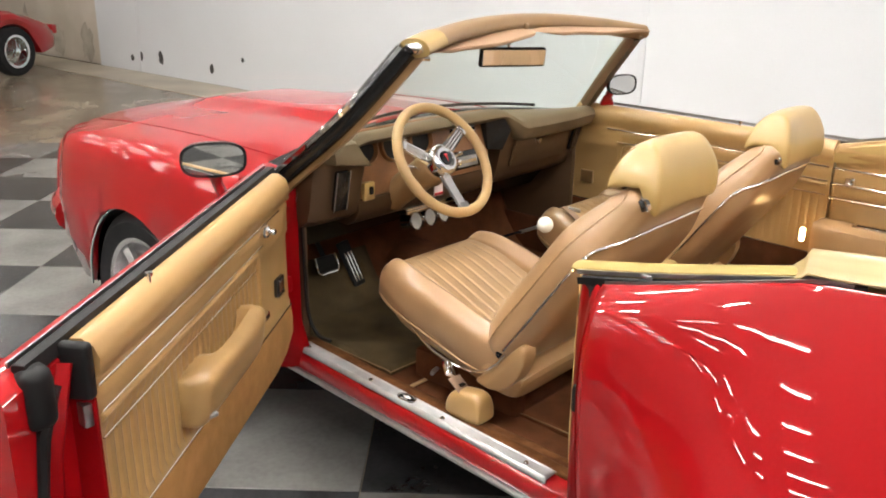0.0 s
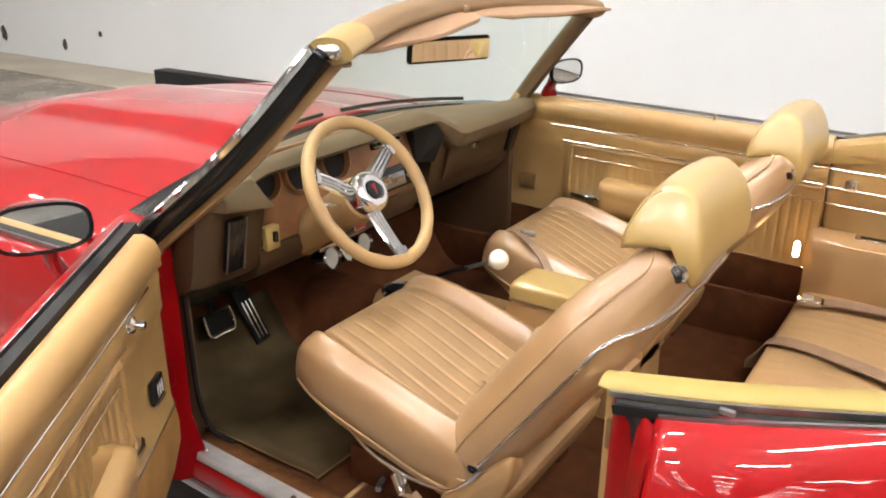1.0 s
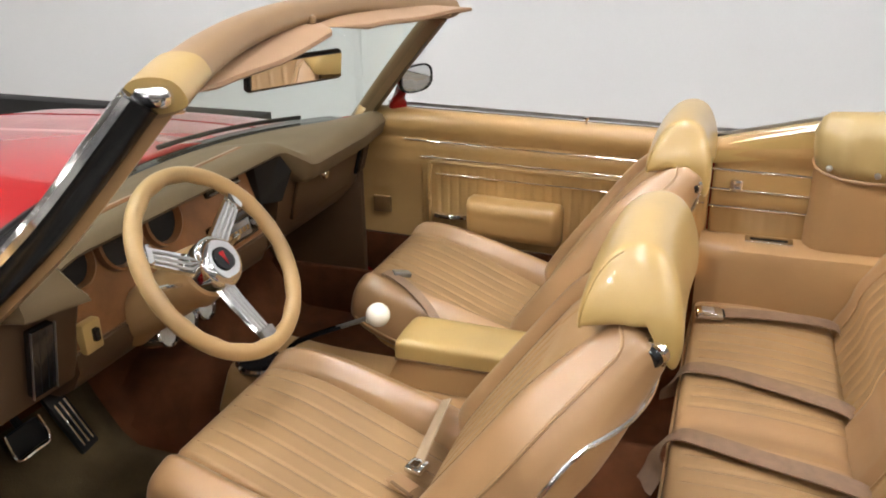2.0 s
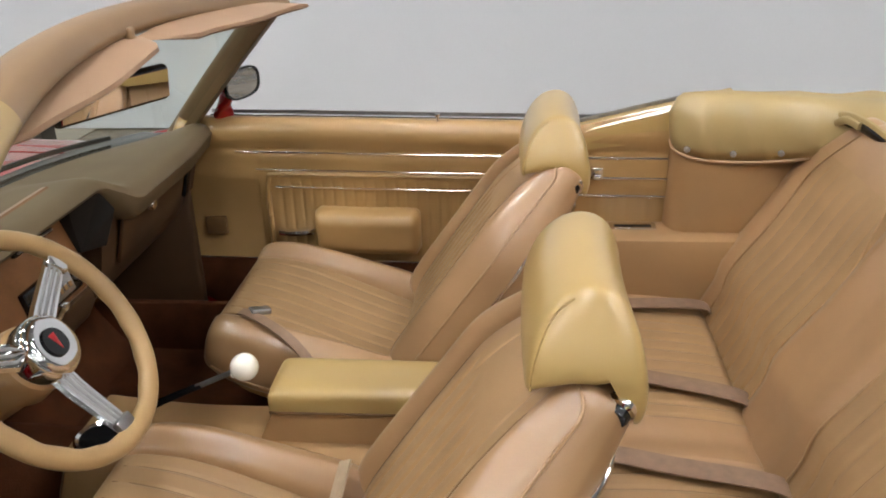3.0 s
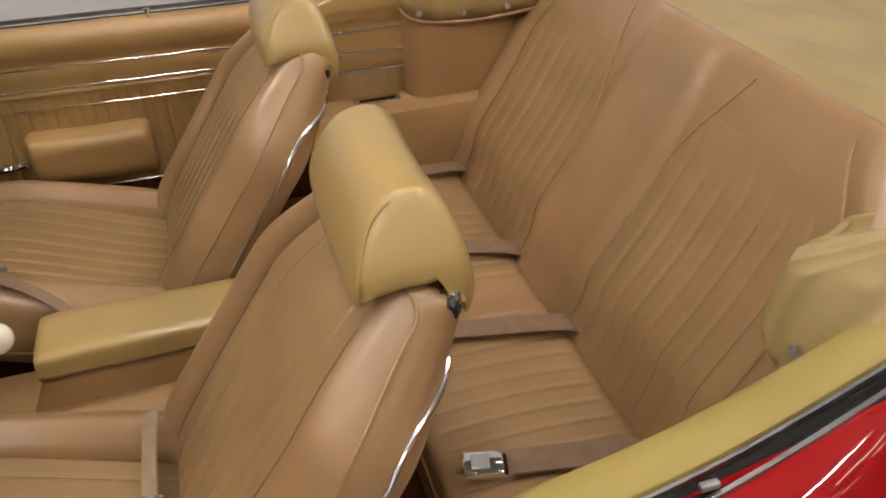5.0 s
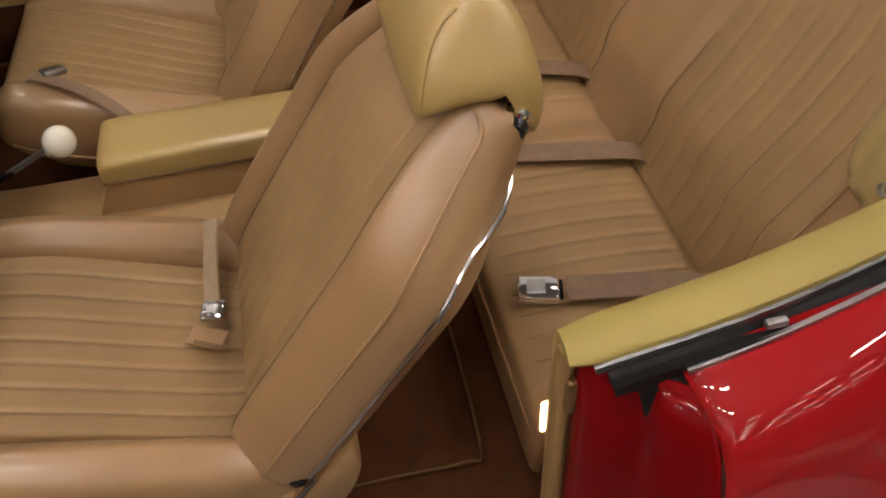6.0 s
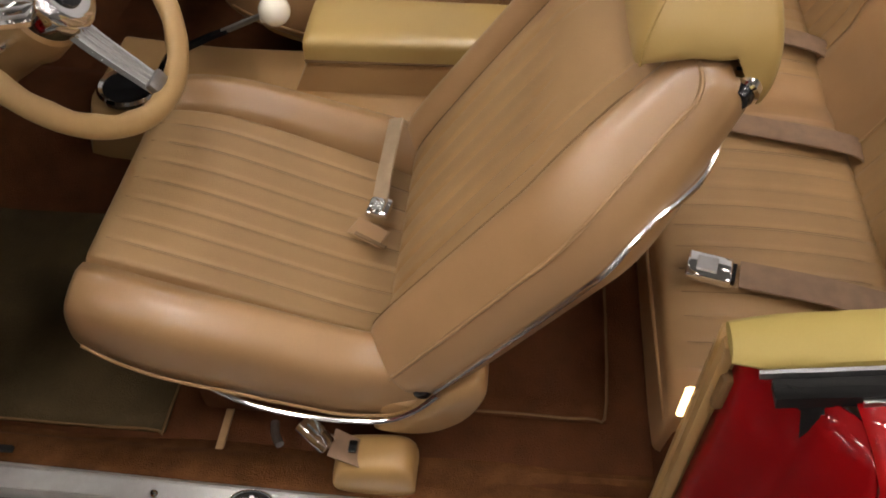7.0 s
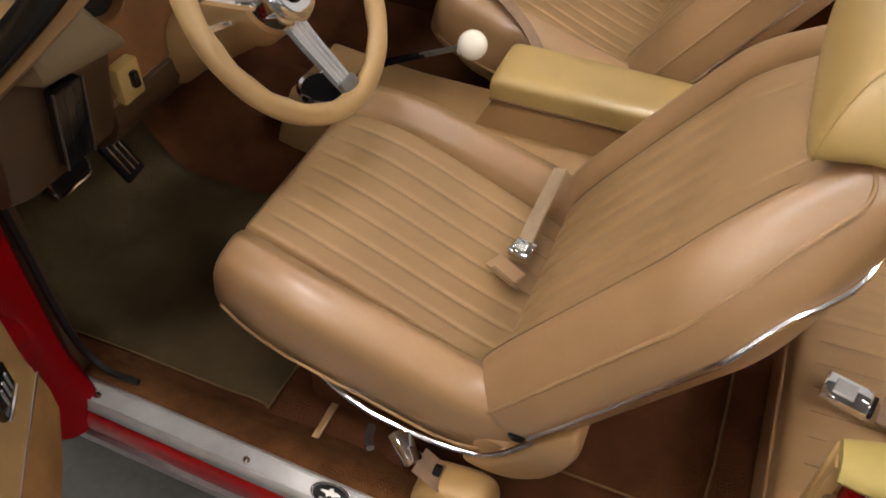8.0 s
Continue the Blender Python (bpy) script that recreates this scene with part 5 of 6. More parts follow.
# ---- console ----
def console():
    bm = bmesh.new()
    rows = []
    for y in [0.20 + 0.76 * i / 24 for i in range(25)]:
        zt_ = 0.525 + 0.03 * sstep(0.70, 1.1, y) - 0.10 * sstep(0.925, 0.965, y) ** 2
        rows.append([(-0.075, y, 0.35), (-0.070, y, zt_ - 0.03), (-0.060, y, zt_ - 0.008), (-0.045, y, zt_), (0.125, y, zt_), (0.138, y, zt_ - 0.008), (0.148, y, zt_ - 0.03), (0.155, y, 0.35)])
    body = part("console", grid(bm, rows, closed=True, caps=True), VINYL, car, "tan vinyl centre console", sharp=40)
    bm = bmesh.new()
    rows = []
    for x, z in ((0, 0.50), (0, 0.53), (0, 0.585), (0, 0.592)):
        k = {0.50: 0.030, 0.53: 0.022, 0.585: 0.004, 0.592: 0.0}[z]
        rows.append([(0.018 - k * 0.2, 0.20, z), (0.138 + k, 0.20, z), (0.138 + k, 0.546 + k * 1.5, z), (0.018 - k * 0.2, 0.546 + k * 1.5, z)])
    part("console_bin", grid(bm, rows, closed=True, caps=True), VINYL, body)
    bm = bmesh.new()
    pillow(bm, frame_of((0.078, 0.190, 0.600), (1, 0, 0), (0, 1, 0)), 0.366, lambda v: 0.064 + 0.004 * v, 0.038, 0.012, 40, 24, 6, 12, lambda u, v: 0.003 * (1 - u * u), 0.92)
    lid = part("console_lid", bm, VINYL_GOLD, body, "golden padded console lid")
    bm = bmesh.new()
    tube(bm, [(0.016, 0.2, 0.592), (0.014, 0.40, 0.592), (0.013, 0.54, 0.592), (0.020, 0.551, 0.592), (0.13, 0.552, 0.592), (0.14, 0.545, 0.592)], 0.003, 6, 5)
    part("piping", bm, STITCH, lid)
    # round opening with bright ring
    cm = Matrix.Translation((-0.020, 0.872, 0.541)) @ Matrix.Rotation(radians(5), 4, "X")
    bm = bmesh.new()
    lathe(bm, [(0.053, -0.004), (0.054, 0.004), (0.050, 0.009), (0.044, 0.006), (0.042, -0.002)], cm, 32)
    r = part("ash_ring", bm, CHROME, body, "chrome ring round a dark well")
    bm = bmesh.new()
    lathe(bm, [(0.0005, 0.0005), (0.030, 0.001), (0.044, 0.004)], cm, 32)
    part("ash_well", bm, BLACK, r)
    # shifter
    bm = bmesh.new()
    box(bm, (0.014, 0.815, 0.534), (0.040, 0.055, 0.014), 0.006, 2)
    part("shift_plate", bm, BLACK, body)
    bm = bmesh.new()
    sweep(bm, smooth_path([(0.012, 0.835, 0.52), (0.013, 0.815, 0.565), (0.014, 0.79, 0.592), (0.016, 0.72, 0.628), (0.017, 0.68, 0.645)], 5), [(-0.012, -0.006), (0.012, -0.006), (0.010, 0.006), (-0.010, 0.006)], scale=lambda u: 1 - 0.45 * u)
    sh = part("shift_lever", bm, BLACK, body, "bent black shift lever with an ivory ball")
    bm = bmesh.new()
    tube(bm, [(0.017, 0.69, 0.641), (0.018, 0.64, 0.664), (0.018, 0.60, 0.683)], 0.0055, 8, 3)
    part("shift_rod", bm, STEEL, sh)
    bm = bmesh.new()
    bmesh.ops.create_uvsphere(bm, u_segments=28, v_segments=18, radius=0.0262, matrix=Matrix.Translation((0.018, 0.593, 0.686)))
    box(bm, (0.018, 0.613, 0.672), (0.02, 0.012, 0.012), 0.004)
    part("shift_knob", bm, IVORY, sh, "ivory ball knob")


console()


# ---- doors ----
def door(origin, udir, normal, dz, slope, side):
    """origin at the front of the inner face, udir to the rear, normal into the cabin."""
    o, u, n = Vector((*origin, 0)), Vector((*udir, 0)).normalized(), Vector((*normal, 0)).normalized()

    def P(s, z, w=0.0):
        return o + u * s + n * w + Vector((0, 0, z + dz + slope * s))
    L = 1.03
    lab = "red driver door standing open with tan vinyl trim" if side < 0 else "closed red passenger door with tan vinyl trim"
    # outer skin
    rows = []
    for i in range(21):
        s = -0.06 + (L + 0.22) * i / 20
        cut = 0.05 * (1 - sstep(-0.06, 0.12, s)) if side > 0 else 0.0
        low = 0.010 if side > 0 else 0.0
        rows.append([P(s, z - (cut + low) * sstep(0.8, 0.93, z), w) for z, w in ((0.955, -0.060), (0.952, -0.085), (0.93, -0.115), (0.88, -0.135), (0.78, -0.15), (0.62, -0.152), (0.48, -0.14), (0.41, -0.12), (0.395, -0.06), (0.41, -0.03), (0.93, -0.03))])
    d = part("door", grid(bmesh.new(), rows, closed=True, caps=True), RED, car, lab, sharp=50)
    s_top = 0.12 if side > 0 else 0.0
    # black seal and bright bead along the window slot
    bm = bmesh.new()
    sweep(bm, [P(s, 0.958, -0.043) for s in [s_top + (L + 0.1 - s_top) * i / 12 for i in range(13)]], [(-0.014, -0.02), (0.014, -0.02), (0.010, 0.002 if side < 0 else -0.006), (-0.010, 0.002 if side < 0 else -0.006)])
    part("window_seal", bm, RUBBER, d)
    bm = bmesh.new()
    sweep(bm, [P(s, 0.962, -0.060) for s in [s_top + (L + 0.1 - s_top) * i / 12 for i in range(13)]], [(-0.0018, -0.008), (0.0018, -0.008), (0.0018, 0.001), (-0.0018, 0.001)])
    part("belt_moulding", bm, STEEL, d)
    # padded inner panel
    prof = [(0.945, -0.030), (0.957, -0.022), (0.957, -0.004), (0.945, 0.014), (0.925, 0.022), (0.900, 0.019), (0.885, 0.006), (0.872, 0.004), (0.865, 0.008), (0.845, 0.010), (0.830, 0.002), (0.815, 0.006), (0.795, 0.004), (0.780, -0.004), (0.70, -0.004), (0.60, -0.003), (0.588, 0.001), (0.575, 0.002), (0.57, -0.012), (0.57, -0.030)]
    rows = []
    for i in range(361):
        s = 0.02 + (L - 0.02) * i / 360
        end = sstep(0.02, 0.055, s)
        inner = sstep(0.24, 0.262, s)
        inner2 = sstep(0.285, 0.30, s)
        row = []
        for z, w in prof:
            ww = w
            if z < 0.86 and z > 0.80:
                ww = 0.003 + (w - 0.003) * inner
            if 0.59 < z < 0.79 and s > 0.24:
                ww = w * inner + 0.004 * (1 - inner2) * inner
                if s > 0.30:
                    ww += pleat(s, 0.027, 0.0040 if side < 0 else 0.0028) + 0.003
            zz = z - (1 - end) * 0.05 * sstep(0.86, 0.95, z)
            row.append(P(s, zz, ww * (0.5 + 0.5 * end) if w > 0 else ww))
        rows.append(row)
    part("trim_panel", grid(bmesh.new(), rows, closed=True, caps=True), VINYL_DOOR, d, "pleated tan vinyl door panel", sharp=70)
    # raised frame of the pleated field
    bm = bmesh.new()
    tube(bm, [P(0.262, 0.60, 0.001), P(0.262, 0.74, 0.002), P(0.268, 0.80, 0.003), P(0.285, 0.812, 0.004), P(0.40, 0.814, 0.005), P(L - 0.01, 0.814, 0.005)], 0.007, 8, 6)
    part("panel_welt", bm, VINYL_DOOR, d)
    # carpeted lower part
    rows = []
    for i in range(17):
        s = 0.02 + (L - 0.02) * i / 16
        b = 0.425 + 0.05 * sstep(0.12, 0.0, s)
        rows.append([P(s, z, w) for z, w in ((0.572, -0.02), (0.572, 0.003), (0.54, 0.007), (b + 0.02, 0.006), (b, -0.004), (b, -0.02))])
    part("kick_carpet", grid(bmesh.new(), rows, closed=True, caps=True), CARPET_TAN if side < 0 else CARPET, d, "brown carpeted door foot")
    # chrome strips
    for z, s0, w, r in ((0.872, 0.10 if side < 0 else 0.19, 0.0075, 0.0021), (0.826, 0.24, 0.009, 0.0017), (0.779, 0.285, 0.0062, 0.0015), (0.576, 0.02, 0.0035, 0.0022)):
        bm = bmesh.new()
        sweep(bm, [P(s0 + (L - 0.01 - s0) * i / 10, z, w) for i in range(11)], ring(r, 10, r * 1.25))
        part("chrome_strip", bm, CHROME, d)
    # armrest pad with pull
    bm = bmesh.new()
    rows = []
    a0, a1 = (0.385, 0.655) if side > 0 else (0.36, 0.735)
    for i in range(25):
        t = i / 24
        s = a0 + (a1 - a0) * t
        e = max(0.0, 1 - abs(2 * t - 1) ** (8 if side < 0 else 16)) ** (1 / 4)
        cut = (0.012 if side < 0 else 0.002) * math.exp(-((t - 0.45) / 0.22) ** 4)
        zt2, zb = 0.732 - cut * 0.7, 0.612
        zt2, zb = 0.672 + (zt2 - 0.672) * (0.82 + 0.18 * e), 0.672 + (zb - 0.672) * (0.82 + 0.18 * e)
        dd = (0.062 if side < 0 else 0.074) * (0.35 + 0.65 * e)
        hol = 0.050 * sstep(0.12, 0.2, t) * (1 - sstep(0.62, 0.70, t)) if side < 0 else 0.0
        rows.append([P(s, zt2 - 0.004 - hol, -0.004), P(s, zt2 - hol, dd * 0.42), P(s, zt2 - 0.001, dd * 0.46), P(s, zt2 - 0.003, dd * 0.8), P(s, zt2 - 0.012, dd * 0.97), P(s, zt2 - 0.035, dd), P(s, zt2 - 0.044, dd * 0.94), P(s, zt2 - 0.052, dd * 0.93), P(s, zb + 0.03, dd * 0.85), P(s, zb + 0.008, dd * 0.7), P(s, zb, dd * 0.45), P(s, zb, -0.004)])
    a = part("armrest", grid(bm, rows, closed=True, caps=True), VINYL_DOOR, d, "padded vinyl armrest", sharp=75)
    if side < 0:
        bm = bmesh.new()
        box(bm, (0, 0, 0), (0.02, 0.012, 0.01), 0.002, 1, Matrix.Translation(P(0.70, 0.635, 0.05)))
        part("armrest_screw", bm, STEEL, a)
    # release handle in a bright cup
    bm = bmesh.new()
    tube(bm, [P(a0 - 0.012, 0.662, 0.012), P(a0 - 0.03, 0.664, 0.024), P(a0 - 0.065, 0.662, 0.026), P(a0 - 0.095, 0.660, 0.016)], 0.010 if side < 0 else 0.014, 10, 4, ry=0.006 if side < 0 else 0.010)
    part("door_handle", bm, CHROME, d, "chrome release lever")
    # lock button, plate
    sl = 0.705 if side > 0 else 0.80
    bm = bmesh.new()
    lathe(bm, [(0.008, -0.01), (0.008, 0.0), (0.0035, 0.003), (0.0035, 0.016), (0.0075, 0.018), (0.0075, 0.024), (0.0005, 0.025)], Matrix.Translation(P(sl, 0.950, -0.004)), 14)
    part("lock_button", bm, CHROME, d)
    bm = bmesh.new()
    m = frame_of(P(0.115, 0.668, 0.004), u, (0, 0, 1))
    box(bm, (0, 0, 0), (0.055, 0.05, 0.012), 0.003, 2, m)
    pl_ = part("switch_plate", bm, BLACK if side < 0 else STITCH, d, "small dark switch plate")
    if side < 0:
        bm = bmesh.new()
        for k in (-1, 0, 1):
            box(bm, (0.012 * k, 0.004, 0), (0.006, 0.03, 0.018), 0.002, 1, m)
        box(bm, (0, -0.022, 0), (0.055, 0.006, 0.016), 0.002, 1, m)
        part("switch_keys", bm, CHROME, pl_)
        # mirror remote knob
        bm = bmesh.new()
        q = P(0.205, 0.850, 0.006)
        mm = frame_of(q, u, (0, 0, 1))
        mm = frame_of(q, (0, 0, 1), u) if (mm.to_3x3() @ Vector((0, 0, 1))).dot(n) < 0 else mm
        lathe(bm, [(0.0005, 0.026), (0.007, 0.026), (0.009, 0.018), (0.006, 0.012), (0.016, 0.006), (0.018, 0.0)], mm, 18)
        part("mirror_control", bm, CHROME, d)
        # shut face: red, black seal, rubber corner, latch
        bm = bmesh.new()
        box(bm, (0, 0, 0), (0.05, 0.06, 0.10), 0.02, 3, Matrix.Translation(P(L + 0.085, 0.905, -0.035)))
        part("corner_seal", bm, RUBBER, d, "black rubber corner seal")
        bm = bmesh.new()
        tube(bm, [P(L + 0.06, 0.91, -0.02), P(L + 0.085, 0.87, -0.022), P(L + 0.100, 0.80, -0.03), P(L + 0.135, 0.60, -0.035), P(L + 0.155, 0.42, -0.035)], 0.012, 8, 5)
        part("shut_seal", bm, RUBBER, d)
        bm = bmesh.new()
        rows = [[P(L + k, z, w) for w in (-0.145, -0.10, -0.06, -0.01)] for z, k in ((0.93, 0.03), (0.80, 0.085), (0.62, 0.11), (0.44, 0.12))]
        part("shut_face", grid(bm, rows), RED_SHADED, d).modifiers.new("thick", "SOLIDIFY").thickness = 0.01
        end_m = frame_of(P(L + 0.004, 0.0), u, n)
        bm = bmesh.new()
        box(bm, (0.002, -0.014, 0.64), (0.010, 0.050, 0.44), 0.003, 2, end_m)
        part("panel_end", bm, RED_SHADED, d)
        bm = bmesh.new()
        box(bm, (0.006, -0.012, 0.908), (0.022, 0.052, 0.095), 0.008, 3, end_m)
        part("end_cap", bm, RUBBER, d, "black rubber cap on the door end")
        bm = bmesh.new()
        box(bm, (0, 0, 0), (0.016, 0.025, 0.04), 0.004, 2, Matrix.Translation(P(L + 0.012, 0.835, -0.006)))
        part("door_latch", bm, STEEL, d)
    return d


door((-0.740, 0.917), (-0.818, -0.575), (0.575, -0.818), -0.022, -0.030, -1)
door((0.722, 1.0), (0, -1), (-1, 0), 0.012, -0.020, 1)

# hinge side jamb of the open door
bm = bmesh.new()
rows = []
for i in range(15):
    z = sill_z(1) - 0.05 + 0.56 * i / 14
    cur = 0.05 * (1 - sstep(0.0, 0.10, z - sill_z(1) + 0.02))
    rows.append([(-0.655, 0.985 - cur * 0.6, z), (-0.672, 0.962 - cur * 0.8, z), (-0.70, 0.955 - cur * 0.7, z), (-0.735, 0.965 - cur * 0.5, z), (-0.775, 1.0, z), (-0.80, 1.05, z), (-0.66, 1.06, z)])
part("hinge_jamb", grid(bm, rows, closed=True, caps=True), RED_SHADED, car, "red painted hinge pillar")
bm = bmesh.new()
sweep(bm, smooth_path([(-0.66, 0.968, 0.90), (-0.657, 0.962, 0.7), (-0.655, 0.955, 0.5), (-0.652, 0.92, 0.425), (-0.650, 0.86, 0.418)], 6), [(-0.004, -0.004), (0.004, -0.004), (0.004, 0.004), (-0.004, 0.004)], (1, 0, 0))
part("jamb_welt", bm, RUBBER, car)
for z in (0.60, 0.80):
    bm = bmesh.new()
    box(bm, (-0.752, 0.945, z), (0.05, 0.05, 0.05), 0.01, 2)
    part("door_hinge", bm, RED_SHADED, car)


# ---- rear compartment ----
def rear():
    # cushion
    cm = frame_of((0.05, -0.022, 0.475), (-1, 0, 0), (0, -0.998, -0.05))

    def top(u, v):
        g = 0.0
        for c in (-0.5, 0.5):
            d = abs(u - c)
            if d < 0.40:
                g += pleat(u - c, 0.066, 0.0028, 18) * sstep(0.03, 0.12, v) * (1 - sstep(0.9, 0.98, v))
        g -= 0.006 * math.exp(-(u / 0.05) ** 2)
        g -= 0.016 * sstep(0.90, 1.0, v)
        return g + 0.012 * math.sin(math.pi * v)
    bm = bmesh.new()
    pillow(bm, cm, 0.348, lambda v: 0.635, 0.060, 0.10, 330, 40, 12, 8, top, 0.965)
    seat = part("rear_seat", bm, VINYL_SEAT, car, "tan pleated vinyl rear bench", sharp=80)
    insert_field(seat, lambda c, n: n.z > 0.5 and 0.06 < abs(abs(c.x - 0.05) - 0.3175) + 0.06 < 0.31)
    for cc in (-0.5, 0.5):
        seam_lines(seat, [cc + 0.066 * k for k in range(-5, 6)], [0.08 + 0.86 * i / 10 for i in range(11)], lambda u, v: pillow_at(cm, 0.348, lambda q: 0.635, 0.060, 12, 8, top, 0.965, u, v))
    bm = bmesh.new()
    tube(bm, [(-0.57, -0.024, 0.488), (-0.3, -0.0195, 0.488), (0.1, -0.0195, 0.488), (0.5, -0.0195, 0.488), (0.66, -0.024, 0.488)], 0.003, 6, 5)
    part("piping", bm, PIPING, seat)
    # backrest: leans back, smooth middle between pleated fields
    lean = radians(28.5)
    Y = Vector((0, -math.sin(lean), math.cos(lean)))
    M = frame_of(Vector((0.055, -0.374, 0.430)), (-1, 0, 0), Y)

    def bw(v):
        return 0.625 - 0.11 * sstep(0.70, 1.0, v)

    def btop(u, v):
        a = abs(u)
        g = 0.0
        if 0.2 < a < 0.82:
            g += pleat(a - 0.2, 0.0775, 0.0032, 15) * (1 - sstep(0.67, 0.84, v))
            g -= 0.0022 * math.exp(-((v - 0.665) / 0.007) ** 2)
        g -= 0.0012 * math.exp(-((a - 0.2) / 0.008) ** 2) * (1 - sstep(0.72, 0.8, v))
        g -= 0.0015 * math.exp(-((a - 0.82) / 0.010) ** 2)
        g += 0.012 * (1 - sstep(0.14, 0.22, a)) + 0.010 * sstep(0.82, 0.9, a)
        g += 0.016 * math.exp(-((v - 0.30) / (0.06 if v < 0.30 else 0.16)) ** 2)
        return g + 0.006 * math.sin(3 * math.pi * a) * v
    bm = bmesh.new()
    pillow(bm, M, 0.645, bw, 0.060, 0.06, 360, 44, 9, 6, btop, 0.95)
    rb = part("rear_backrest", bm, VINYL_SEAT, seat, "tan pleated rear backrest", sharp=80)
    insert_field(rb, lambda c, n: n.y > 0.4 and 0.125 < abs(c.x - 0.055) < 0.512 and c.z < 0.93)
    for sg in (-1, 1):
        seam_lines(seat, [sg * (0.2 + 0.0775 * k) for k in range(1, 8)], [0.12 + 0.56 * i / 14 for i in range(15)], lambda u, v: pillow_at(M, 0.645, bw, 0.060, 9, 6, btop, 0.95, u, v))
    for u in (-0.82, -0.2, 0.2, 0.82):
        P = [pillow_at(M, 0.645, bw, 0.0622 if abs(u) < 0.5 else 0.0618, 9, 6, btop, 0.95, u + (math.copysign(0.20, u) * sstep(0.50, 1.02, 0.10 + 0.85 * i / 20) ** 2.2 if abs(u) < 0.5 else 0), 0.10 + 0.85 * i / 20) for i in range(21)]
        part("backrest_piping", tube(bmesh.new(), P, 0.0022, 6, 3), PIPING, seat)

    # belts lying on the bench
    def belt(pts, buckle=None, w=0.024):
        bm = bmesh.new()
        sweep(bm, smooth_path(pts, 6), [(-w, -0.0012), (w, -0.0012), (w, 0.0012), (-w, 0.0012)])
        b = part("seat_belt", bm, BELT, car, "brown webbing lap belt lying on the bench")
        if buckle:
            p, ang = buckle
            m = Matrix.Translation(p) @ Matrix.Rotation(radians(ang), 4, "Z")
            bm = bmesh.new()
            box(bm, (0, 0, 0.004), (0.046, 0.062, 0.016), 0.004, 2, m)
            k = part("buckle", bm, CHROME, b, "chrome belt buckle")
            bm = bmesh.new()
            box(bm, (0, 0.004, 0.013), (0.026, 0.028, 0.004), 0.001, 1, m)
            part("buckle_button", bm, BRUSHED, k)
            bm = bmesh.new()
            box(bm, (0, -0.033, 0.004), (0.034, 0.006, 0.010), 0.001, 1, m)
            part("buckle_slot", bm, BLACK, k)
    zc = 0.5515
    belt([(-0.425, -0.378, 0.510), (-0.415, -0.347, zc - 0.010), (-0.395, -0.24, zc + 0.003), (-0.373, -0.13, zc + 0.002)], ((-0.366, -0.089, zc - 0.002), -14))
    belt([(-0.09, -0.378, 0.510), (-0.084, -0.344, zc - 0.008), (-0.058, -0.18, zc + 0.003), (-0.028, -0.085, zc), (-0.008, -0.034, zc - 0.012), (-0.002, -0.008, 0.50), (-0.008, 0.002, 0.45), (-0.03, 0.02, 0.415)])
    belt([(0.17, -0.378, 0.510), (0.181, -0.342, zc - 0.008), (0.215, -0.2, zc + 0.003), (0.245, -0.10, zc), (0.258, -0.034, zc - 0.012), (0.262, -0.008, 0.50), (0.27, 0.0, 0.45)])
    belt([(0.56, -0.378, 0.510), (0.56, -0.335, zc - 0.004), (0.54, -0.15, zc + 0.005), (0.52, -0.075, zc + 0.001)], ((0.518, -0.065, zc), 8))


rear()


